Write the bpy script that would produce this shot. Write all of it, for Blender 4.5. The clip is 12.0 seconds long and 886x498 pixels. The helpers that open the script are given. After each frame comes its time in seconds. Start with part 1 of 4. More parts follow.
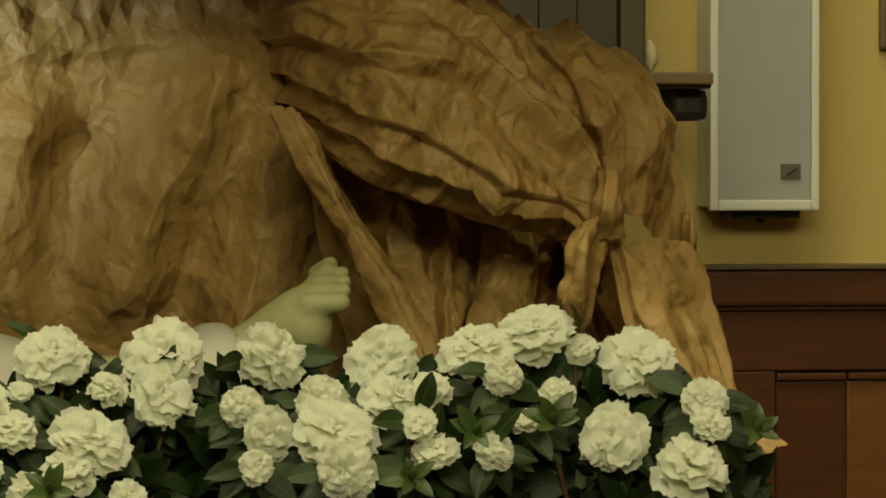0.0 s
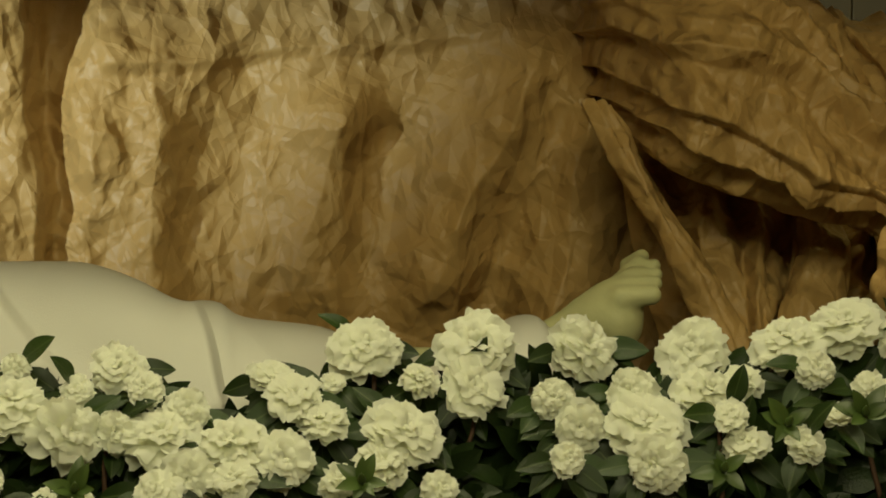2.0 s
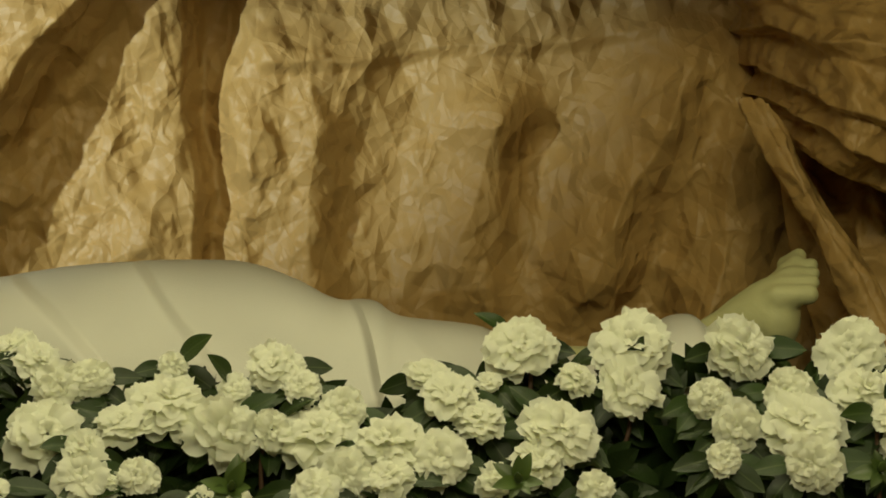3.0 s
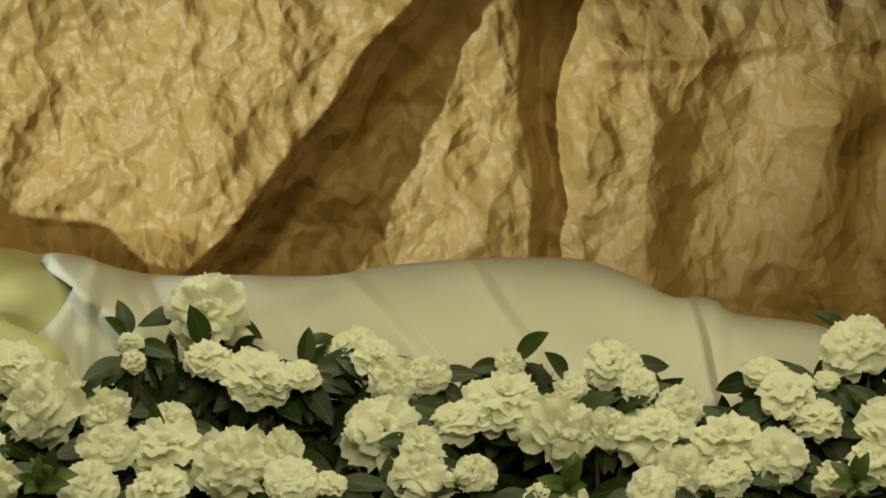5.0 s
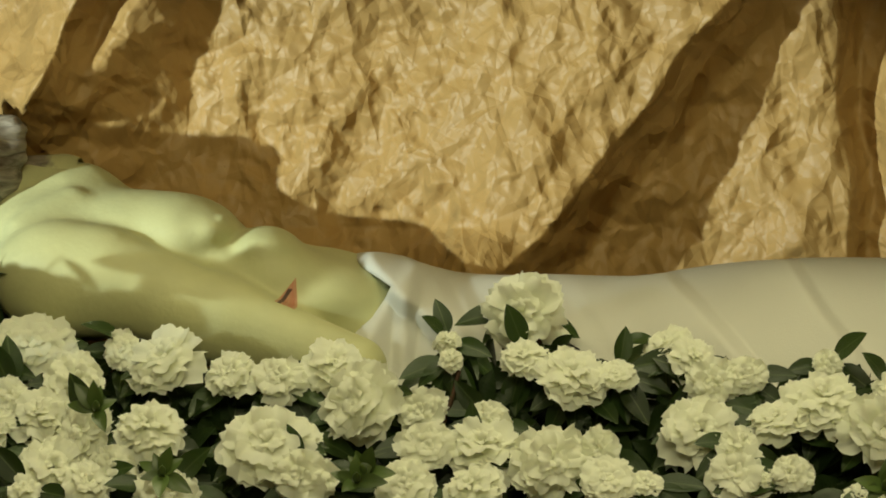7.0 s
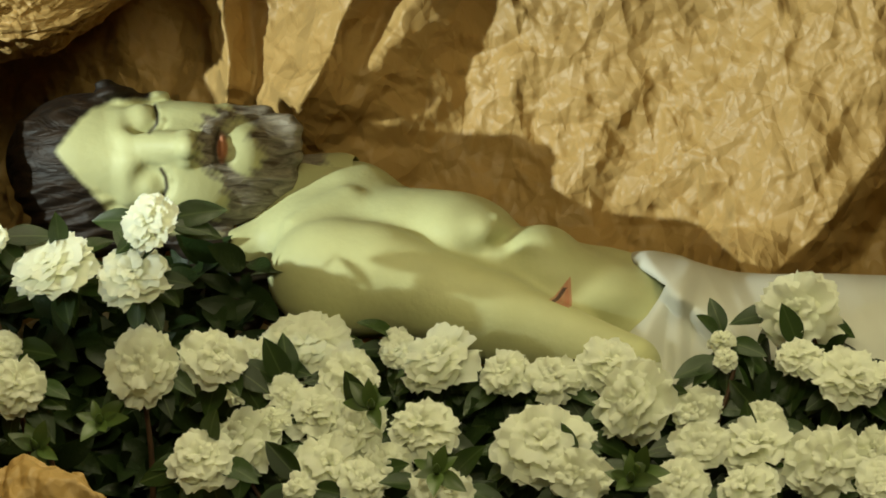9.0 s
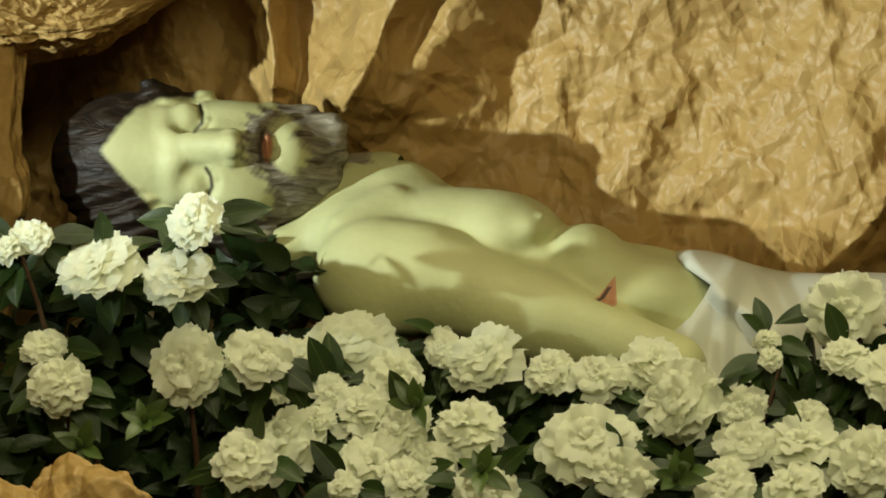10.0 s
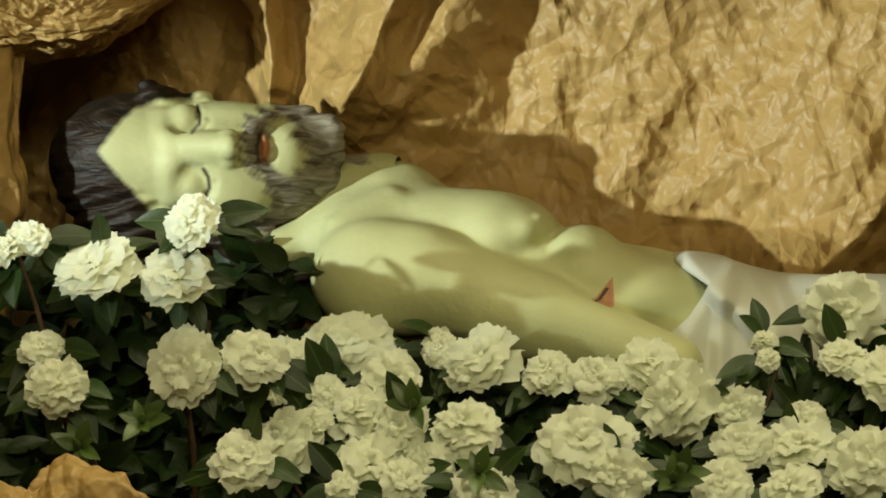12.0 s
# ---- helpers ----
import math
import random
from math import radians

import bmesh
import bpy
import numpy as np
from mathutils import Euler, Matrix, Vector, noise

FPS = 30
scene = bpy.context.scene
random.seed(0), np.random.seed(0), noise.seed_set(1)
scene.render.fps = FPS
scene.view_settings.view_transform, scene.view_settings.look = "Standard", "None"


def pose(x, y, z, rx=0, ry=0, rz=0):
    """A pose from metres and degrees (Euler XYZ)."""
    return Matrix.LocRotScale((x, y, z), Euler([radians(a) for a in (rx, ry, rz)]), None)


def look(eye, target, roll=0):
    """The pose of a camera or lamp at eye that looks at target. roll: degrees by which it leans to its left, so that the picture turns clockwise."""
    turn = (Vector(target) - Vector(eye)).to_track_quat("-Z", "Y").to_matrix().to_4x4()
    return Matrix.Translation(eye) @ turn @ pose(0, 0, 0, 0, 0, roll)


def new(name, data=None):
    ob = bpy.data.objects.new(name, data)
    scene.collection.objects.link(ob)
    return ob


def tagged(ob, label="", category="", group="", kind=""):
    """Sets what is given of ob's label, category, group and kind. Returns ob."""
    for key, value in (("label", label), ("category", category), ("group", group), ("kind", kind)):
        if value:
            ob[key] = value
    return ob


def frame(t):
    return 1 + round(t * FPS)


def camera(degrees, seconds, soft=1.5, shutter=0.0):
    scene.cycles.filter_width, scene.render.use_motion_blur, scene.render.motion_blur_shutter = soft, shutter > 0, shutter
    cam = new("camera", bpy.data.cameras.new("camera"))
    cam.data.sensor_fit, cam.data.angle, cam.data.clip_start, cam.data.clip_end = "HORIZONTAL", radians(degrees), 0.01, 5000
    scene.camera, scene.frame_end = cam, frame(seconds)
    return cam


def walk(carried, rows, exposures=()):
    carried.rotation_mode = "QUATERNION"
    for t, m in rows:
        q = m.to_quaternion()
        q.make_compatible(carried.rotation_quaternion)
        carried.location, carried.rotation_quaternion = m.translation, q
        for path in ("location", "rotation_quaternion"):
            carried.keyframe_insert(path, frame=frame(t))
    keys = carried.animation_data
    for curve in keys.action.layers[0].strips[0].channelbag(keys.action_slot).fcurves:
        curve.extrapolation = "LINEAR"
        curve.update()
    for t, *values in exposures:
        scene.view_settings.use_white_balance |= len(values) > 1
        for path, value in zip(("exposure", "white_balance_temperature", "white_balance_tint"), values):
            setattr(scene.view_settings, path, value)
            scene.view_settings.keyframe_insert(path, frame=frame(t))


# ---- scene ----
cam = camera(11.9, 12.0, soft=1.8)
# Seconds, turn to the left and tilt, in degrees: a long lens that pans on a tripod.
ROWS = [
    (0.0, -9.700, -1.500),
    (0.5, -8.650, -1.538),
    (1.0, -7.589, -1.570),
    (1.5, -6.644, -1.591),
    (2.0, -5.501, -1.602),
    (2.5, -4.370, -1.607),
    (3.0, -3.390, -1.617),
    (3.5, -2.224, -1.626),
    (3.7, -1.722, -1.628),
    (5.3, 1.762, -1.651),
    (5.5, 2.185, -1.658),
    (6.0, 3.453, -1.668),
    (6.5, 4.556, -1.660),
    (7.0, 5.424, -1.652),
    (7.5, 6.439, -1.664),
    (7.7, 6.906, -1.668),
    (9.3, 9.439, -1.674),
    (9.5, 9.602, -1.680),
    (10.0, 9.731, -1.681),
    (10.5, 9.719, -1.680),
    (11.0, 9.696, -1.680),
    (11.5, 9.696, -1.678),
    (12.0, 9.696, -1.668),
]

EYE = (0.0, 0.0, 1.5)
walk(cam, [(t, pose(*EYE, 90 + tilt, 0, turn)) for t, turn, tilt in ROWS])

# ---- light ----
world = bpy.data.worlds.new("world")
scene.world = world
world.use_nodes = True
world.node_tree.nodes["Background"].inputs[0].default_value = (1.0, 0.85, 0.6, 1)
world.node_tree.nodes["Background"].inputs[1].default_value = 0.05


def lamp(name, kind, m, watts, colour, **settings):
    data = bpy.data.lights.new(name, kind)
    data.energy, data.color = watts, colour
    ob = new(name, data)
    ob.matrix_world = m
    return ob, data


spot, data = lamp("spot_light", "SPOT", look((-3.27, 1.5, 1.85), (-0.562, 4.208, 1.77)), 860, (0.85, 0.97, 0.88))
data.spot_size, data.spot_blend, data.shadow_soft_size = radians(17.5), 0.6, 0.035
# Unseen area lamps added as fill: above the flowers, towards the wall, from the front.
for place, aim, watts, wide, deep in (((-0.25, 3.30, 3.9), (-0.1, 3.75, 1.2), 58, 2.0, 0.6), ((1.15, 4.6, 3.9), (1.3, 5.4, 1.2), 28, 1.8, 0.4), ((0.3, -0.7, 3.5), (0.0, 4.0, 1.2), 108, 3.0, 1.0)):
    fill_lamp, data = lamp("unseen_fill_light", "AREA", look(place, aim), watts, (1.0, 0.93, 0.55))
    data.shape, data.size, data.size_y = "RECTANGLE", wide, deep
scene.view_settings.exposure = -0.33


# ---- materials ----
def material(name, colour, rough=0.6, vary=0.15, scale=20.0, bump=0.0, bump_scale=60.0, metal=0.0, dark=None, sheen=0.0, random_tone=0.0, spec=0.5):
    m = bpy.data.materials.new(name)
    m.use_nodes = True
    nt = m.node_tree
    b = nt.nodes["Principled BSDF"]
    co = nt.nodes.new("ShaderNodeTexCoord")
    n1 = nt.nodes.new("ShaderNodeTexNoise")
    n1.inputs["Scale"].default_value, n1.inputs["Detail"].default_value = scale, 6
    nt.links.new(co.outputs["Object"], n1.inputs["Vector"])
    ramp = nt.nodes.new("ShaderNodeMixRGB")
    low = dark or tuple(c * (1 - vary * 2) for c in colour)
    ramp.inputs[1].default_value, ramp.inputs[2].default_value = (*low, 1), (*[min(1, c * (1 + vary * 0.4)) for c in colour], 1)
    nt.links.new(n1.outputs["Fac"], ramp.inputs[0])
    out = ramp.outputs[0]
    if random_tone:
        info = nt.nodes.new("ShaderNodeObjectInfo")
        hsv = nt.nodes.new("ShaderNodeHueSaturation")
        mr = nt.nodes.new("ShaderNodeMapRange")
        mr.inputs["To Min"].default_value, mr.inputs["To Max"].default_value = 1 - random_tone, 1 + random_tone
        nt.links.new(info.outputs["Random"], mr.inputs["Value"])
        nt.links.new(mr.outputs["Result"], hsv.inputs["Value"])
        nt.links.new(out, hsv.inputs["Color"])
        out = hsv.outputs[0]
    nt.links.new(out, b.inputs["Base Color"])
    b.inputs["Roughness"].default_value, b.inputs["Metallic"].default_value = rough, metal
    b.inputs["Specular IOR Level"].default_value = spec
    if bump:
        n2 = nt.nodes.new("ShaderNodeTexNoise")
        n2.inputs["Scale"].default_value, n2.inputs["Detail"].default_value = bump_scale, 5
        nt.links.new(co.outputs["Object"], n2.inputs["Vector"])
        bp = nt.nodes.new("ShaderNodeBump")
        bp.inputs["Strength"].default_value, bp.inputs["Distance"].default_value = bump, 0.004
        nt.links.new(n2.outputs["Fac"], bp.inputs["Height"])
        nt.links.new(bp.outputs[0], b.inputs["Normal"])
    return m


KRAFT = material("kraft_paper", (0.462, 0.294, 0.104), 0.50, 0.08, 9, 0.10, 260, spec=0.42)
PLASTER = material("painted_plaster", (0.62, 0.48, 0.17), 0.75, 0.06, 3, 0.2, 90)
GREY = material("grey_speaker_cloth", (0.38, 0.40, 0.38), 0.8, 0.05, 40, 0.2, 900)
FRAME = material("pale_speaker_frame", (0.74, 0.75, 0.70), 0.45, 0.05, 10)
BLACK = material("dark_metal", (0.03, 0.028, 0.025), 0.5, 0.2, 20)
DARKWOOD = material("dark_green_board", (0.045, 0.036, 0.017), 0.5, 0.2, 14)
PETAL = material("white_petal", (0.88, 0.91, 0.80), 0.6, 0.03, 60, 0.1, 180, spec=0.25)
LEAF = material("azalea_leaf", (0.030, 0.060, 0.014), 0.30, 0.3, 60, 0.2, 300, random_tone=0.4, spec=0.42)
YOUNG = material("young_leaf", (0.07, 0.115, 0.025), 0.4, 0.2, 60, random_tone=0.3)
SKIN = material("painted_skin", (0.56, 0.565, 0.295), 0.56, 0.13, 22, 0.16, 140, spec=0.4)
CLOTH = material("white_cloth", (0.61, 0.61, 0.54), 0.8, 0.04, 12, 0.15, 700)
BIER = material("dark_cloth", (0.05, 0.035, 0.02), 0.8, 0.1, 12)

RAILTOP = material("worn_edge_wood", (0.17, 0.125, 0.055), 0.5, 0.25, 30, 0.1, 80)
BADGE = material("brown_badge", (0.20, 0.18, 0.14), 0.4, 0.2, 40, metal=0.4)
POST = material("olive_wood", (0.07, 0.055, 0.022), 0.5, 0.2, 14)
PLATE = material("cream_plate", (0.60, 0.50, 0.24), 0.6, 0.05, 10)
PILLOW = material("cream_cushion_cloth", (0.55, 0.48, 0.30), 0.85, 0.06, 14, 0.2, 500)


def wood_grain(name, light, dark):
    """Wood with grain that runs along the boards."""
    m = material(name, light, 0.38, 0.2, 6, 0.08, 90)
    nt = m.node_tree
    b = nt.nodes["Principled BSDF"]
    co, mp = nt.nodes.new("ShaderNodeTexCoord"), nt.nodes.new("ShaderNodeMapping")
    mp.inputs["Scale"].default_value = (9, 30, 60)
    n, mix = nt.nodes.new("ShaderNodeTexNoise"), nt.nodes.new("ShaderNodeMixRGB")
    n.inputs["Scale"].default_value, n.inputs["Detail"].default_value, n.inputs["Distortion"].default_value = 1.0, 8, 1.2
    mix.inputs[1].default_value, mix.inputs[2].default_value = (*dark, 1), (*light, 1)
    nt.links.new(co.outputs["Object"], mp.inputs[0])
    nt.links.new(mp.outputs[0], n.inputs["Vector"])
    nt.links.new(n.outputs["Fac"], mix.inputs[0])
    nt.links.new(mix.outputs[0], b.inputs["Base Color"])
    return m


WOOD = wood_grain("varnished_wood_grain", (0.135, 0.045, 0.013), (0.05, 0.016, 0.005))


WOODLIGHT = wood_grain("paler_varnished_wood", (0.26, 0.105, 0.030), (0.12, 0.044, 0.013))


def let_light_through(m, share, tint):
    """Thin petals and paper pass part of the light on."""
    nt = m.node_tree
    b, out = nt.nodes["Principled BSDF"], nt.nodes["Material Output"]
    tr, mix = nt.nodes.new("ShaderNodeBsdfTranslucent"), nt.nodes.new("ShaderNodeMixShader")
    tr.inputs["Color"].default_value = (*tint, 1)
    mix.inputs[0].default_value = share
    nt.links.new(b.outputs[0], mix.inputs[1])
    nt.links.new(tr.outputs[0], mix.inputs[2])
    nt.links.new(mix.outputs[0], out.inputs["Surface"])


def creased(m, layers):
    """Sharp creases with flat faces between them, on crumpled paper."""
    nt = m.node_tree
    b = nt.nodes["Principled BSDF"]
    co = nt.nodes.new("ShaderNodeTexCoord")
    last = None
    for scale, deep, turn in layers:
        mp, warp, add, v = nt.nodes.new("ShaderNodeMapping"), nt.nodes.new("ShaderNodeTexNoise"), nt.nodes.new("ShaderNodeVectorMath"), nt.nodes.new("ShaderNodeTexVoronoi")
        mp.inputs["Rotation"].default_value, mp.inputs["Scale"].default_value = (0.2, turn, 0.1), (1, 0.6, 0.75)
        nt.links.new(co.outputs["Object"], mp.inputs[0])
        warp.inputs["Scale"].default_value, warp.inputs["Detail"].default_value = scale * 0.5, 1
        nt.links.new(mp.outputs[0], warp.inputs["Vector"])
        add.operation = "MULTIPLY_ADD"
        nt.links.new(warp.outputs["Color"], add.inputs[0])
        add.inputs[1].default_value = (1.1 / scale,) * 3
        nt.links.new(mp.outputs[0], add.inputs[2])
        v.distance = "MANHATTAN"
        v.inputs["Scale"].default_value = scale
        nt.links.new(add.outputs[0], v.inputs["Vector"])
        bump = nt.nodes.new("ShaderNodeBump")
        bump.inputs["Strength"].default_value, bump.inputs["Distance"].default_value = 1.0, deep
        nt.links.new(v.outputs["Distance"], bump.inputs["Height"])
        if last:
            nt.links.new(last.outputs[0], bump.inputs["Normal"])
        last = bump
    nt.links.new(last.outputs[0], b.inputs["Normal"])


creased(KRAFT, ((11, 0.0130, 0.4), (23, 0.0078, 1.2), (50, 0.0022, 2.1)))
let_light_through(PETAL, 0.40, (0.97, 0.97, 0.78))
STEM = material("woody_stem", (0.10, 0.05, 0.025), 0.7, 0.3, 90)
# The leaf green again, darkened: shade inside the bush is put into the colour.
FOLIAGE = material("shaded_inner_leaf", (0.020, 0.038, 0.010), 0.4, 0.3, 60, 0.2, 300, spec=0.2)


def midrib(m, colour):
    """A pale rib along the middle of a leaf, and a paler rim."""
    nt = m.node_tree
    b = nt.nodes["Principled BSDF"]
    co, sep = nt.nodes.new("ShaderNodeTexCoord"), nt.nodes.new("ShaderNodeSeparateXYZ")
    side, ramp, mix = nt.nodes.new("ShaderNodeMath"), nt.nodes.new("ShaderNodeMapRange"), nt.nodes.new("ShaderNodeMixRGB")
    nt.links.new(co.outputs["Object"], sep.inputs[0])
    side.operation = "ABSOLUTE"
    nt.links.new(sep.outputs[0], side.inputs[0])
    nt.links.new(side.outputs[0], ramp.inputs["Value"])
    ramp.inputs["From Min"].default_value, ramp.inputs["From Max"].default_value = 0.004, 0.022
    ramp.inputs["To Min"].default_value, ramp.inputs["To Max"].default_value = 0.6, 0.0
    nt.links.new(ramp.outputs["Result"], mix.inputs[0])
    nt.links.new(b.inputs["Base Color"].links[0].from_socket, mix.inputs[1])
    mix.inputs[2].default_value = (*colour, 1)
    nt.links.new(mix.outputs[0], b.inputs["Base Color"])


midrib(LEAF, (0.10, 0.14, 0.05))
let_light_through(LEAF, 0.12, (0.10, 0.16, 0.03))


def wound_paint(m, x0, z0):
    """A red painted wound with drips on the side of the figure."""
    nt = m.node_tree
    b = nt.nodes["Principled BSDF"]

    def calc(op, a, c=0.0):
        n = nt.nodes.new("ShaderNodeMath")
        n.operation = op
        for i, v in enumerate((a, c)):
            if isinstance(v, (int, float)):
                n.inputs[i].default_value = v
            else:
                nt.links.new(v, n.inputs[i])
        return n.outputs[0]

    co, sep = nt.nodes.new("ShaderNodeTexCoord"), nt.nodes.new("ShaderNodeSeparateXYZ")
    nt.links.new(co.outputs["Object"], sep.inputs[0])
    x, y, z = calc("SUBTRACT", sep.outputs[0], x0), sep.outputs[1], calc("SUBTRACT", sep.outputs[2], z0)
    mp, n = nt.nodes.new("ShaderNodeMapping"), nt.nodes.new("ShaderNodeTexNoise")
    mp.inputs["Scale"].default_value = (420, 0, 25)
    nt.links.new(co.outputs["Object"], mp.inputs[0])
    nt.links.new(mp.outputs[0], n.inputs["Vector"])
    n.inputs["Scale"].default_value = 1.0
    reach = calc("ADD", calc("MULTIPLY", n.outputs["Fac"], -0.060), 0.000)
    inside = calc("LESS_THAN", calc("ABSOLUTE", calc("ADD", x, calc("MULTIPLY", z, 0.10))), 0.0115)
    under = calc("LESS_THAN", z, calc("ADD", calc("MULTIPLY", x, 1.3), 0.006))
    over = calc("GREATER_THAN", z, reach)
    behind = calc("GREATER_THAN", y, 3.962)
    mask = calc("MULTIPLY", calc("MULTIPLY", inside, under), calc("MULTIPLY", over, behind))
    mix = nt.nodes.new("ShaderNodeMixRGB")
    old = b.inputs["Base Color"].links[0].from_socket
    nt.links.new(calc("MULTIPLY", mask, calc("ADD", calc("MULTIPLY", n.outputs["Fac"], 0.8), 0.35)), mix.inputs[0])
    nt.links.new(old, mix.inputs[1])
    mix.inputs[2].default_value = (0.46, 0.15, 0.08, 1)
    slit = calc("MULTIPLY", calc("LESS_THAN", calc("ABSOLUTE", calc("SUBTRACT", x, calc("MULTIPLY", z, 0.62))), 0.0021), calc("LESS_THAN", calc("ABSOLUTE", calc("ADD", z, 0.003)), 0.011))
    deep = nt.nodes.new("ShaderNodeMixRGB")
    nt.links.new(calc("MULTIPLY", slit, calc("MULTIPLY", behind, 0.9)), deep.inputs[0])
    nt.links.new(mix.outputs[0], deep.inputs[1])
    deep.inputs[2].default_value = (0.03, 0.012, 0.008, 1)
    nt.links.new(deep.outputs[0], b.inputs["Base Color"])


wound_paint(SKIN, -0.5288, 1.3383)


def painted_hair(m):
    """Hair, beard, lips and the lines of the lids, brushed on the plaster where their shares say."""
    nt = m.node_tree
    b = nt.nodes["Principled BSDF"]
    co = nt.nodes.new("ShaderNodeTexCoord")
    colour, last = b.inputs["Base Color"].links[0].from_socket, b.inputs["Normal"].links[0].from_socket
    for name, light, dark, size, deep in (("beard", (0.30, 0.265, 0.205), (0.055, 0.038, 0.022), (30, 30, 120), 0.0040), ("hair", (0.024, 0.013, 0.006), (0.007, 0.004, 0.002), (22, 22, 60), 0.0060),
                                          ("lip", (0.42, 0.17, 0.08), (0.36, 0.14, 0.07), (60, 60, 60), 0.0), ("dark_line", (0.05, 0.035, 0.018), (0.02, 0.013, 0.008), (60, 60, 60), 0.0)):
        share = nt.nodes.new("ShaderNodeAttribute")
        share.attribute_name = name
        mp, n, tone, mix = nt.nodes.new("ShaderNodeMapping"), nt.nodes.new("ShaderNodeTexNoise"), nt.nodes.new("ShaderNodeMixRGB"), nt.nodes.new("ShaderNodeMixRGB")
        mp.inputs["Scale"].default_value, mp.inputs["Rotation"].default_value = size, (0.0, 0.25, 0.0)
        nt.links.new(co.outputs["Object"], mp.inputs[0])
        nt.links.new(mp.outputs[0], n.inputs["Vector"])
        n.inputs["Scale"].default_value, n.inputs["Detail"].default_value, n.inputs["Distortion"].default_value = 1.0, 6, 1.4
        spread = nt.nodes.new("ShaderNodeMapRange")
        spread.inputs["From Min"].default_value, spread.inputs["From Max"].default_value = 0.32, 0.68
        nt.links.new(n.outputs["Fac"], spread.inputs["Value"])
        nt.links.new(spread.outputs["Result"], tone.inputs[0])
        tone.inputs[1].default_value, tone.inputs[2].default_value = (*dark, 1), (*light, 1)
        nt.links.new(share.outputs["Fac"], mix.inputs[0])
        nt.links.new(colour, mix.inputs[1])
        nt.links.new(tone.outputs[0], mix.inputs[2])
        colour = mix.outputs[0]
        if deep:
            bump = nt.nodes.new("ShaderNodeBump")
            bump.inputs["Distance"].default_value = deep
            nt.links.new(share.outputs["Fac"], bump.inputs["Strength"])
            nt.links.new(n.outputs["Fac"], bump.inputs["Height"])
            nt.links.new(last, bump.inputs["Normal"])
            last = bump.outputs[0]
    nt.links.new(colour, b.inputs["Base Color"])
    nt.links.new(last, b.inputs["Normal"])


painted_hair(SKIN)


# ---- helpers for meshes ----
def mesh_object(name, bm, mat, parent=None, smooth=True):
    me = bpy.data.meshes.new(name)
    bm.to_mesh(me)
    bm.free()
    for p in me.polygons:
        p.use_smooth = smooth
    me.materials.append(mat)
    ob = new(name, me)
    ob.parent = parent
    return ob


def part(name, bm, mat, parent, label="", smooth=False):
    return tagged(mesh_object(name, bm, mat, parent, smooth), label)


def box(x0, x1, y0, y1, z0, z1, bevel=0.0):
    bm = bmesh.new()
    m = Matrix.LocRotScale(((x0 + x1) / 2, (y0 + y1) / 2, (z0 + z1) / 2), None, (x1 - x0, y1 - y0, z1 - z0))
    bmesh.ops.create_cube(bm, size=1, matrix=m)
    if bevel:
        bmesh.ops.bevel(bm, geom=bm.edges[:], offset=bevel, segments=2, affect="EDGES", profile=0.6)
    return bm


def empty(name, place=(0, 0, 0)):
    ob = new(name)
    ob.location = place
    return ob


# ---- the room ----
WALL = 5.8
tagged(mesh_object("floor", box(-6, 6, -4, WALL, -0.1, 0), WOOD, smooth=False), "dark varnished wooden floor of the room", "floor", kind="structure")
tagged(mesh_object("ceiling", box(-6, 6, -4, WALL, 4.0, 4.1), PLASTER, smooth=False), "plain painted ceiling over the room", "ceiling", kind="structure")
tagged(mesh_object("wall_north", box(-6, 6, WALL, WALL + 0.2, 0, 4.0), PLASTER, smooth=False), "yellow painted plaster wall behind the bier", "wall", kind="structure")
tagged(mesh_object("wall_south", box(-6, 6, -4.2, -4, 0, 4.0), PLASTER, smooth=False), "yellow painted plaster wall facing the bier", "wall", kind="structure")
tagged(mesh_object("wall_east", box(6, 6.2, -4, WALL, 0, 4.0), PLASTER, smooth=False), "yellow painted plaster side wall", "wall", kind="structure")
tagged(mesh_object("wall_west", box(-6.2, -6, -4, WALL, 0, 4.0), PLASTER, smooth=False), "yellow painted plaster side wall", "wall", kind="structure")


def upright(name, x0, x1, y0, y1, z0, z1, mat, parent, bevel=0.003, label=""):
    return part(name, box(x0, x1, y0, y1, z0, z1, bevel), mat, parent, label)


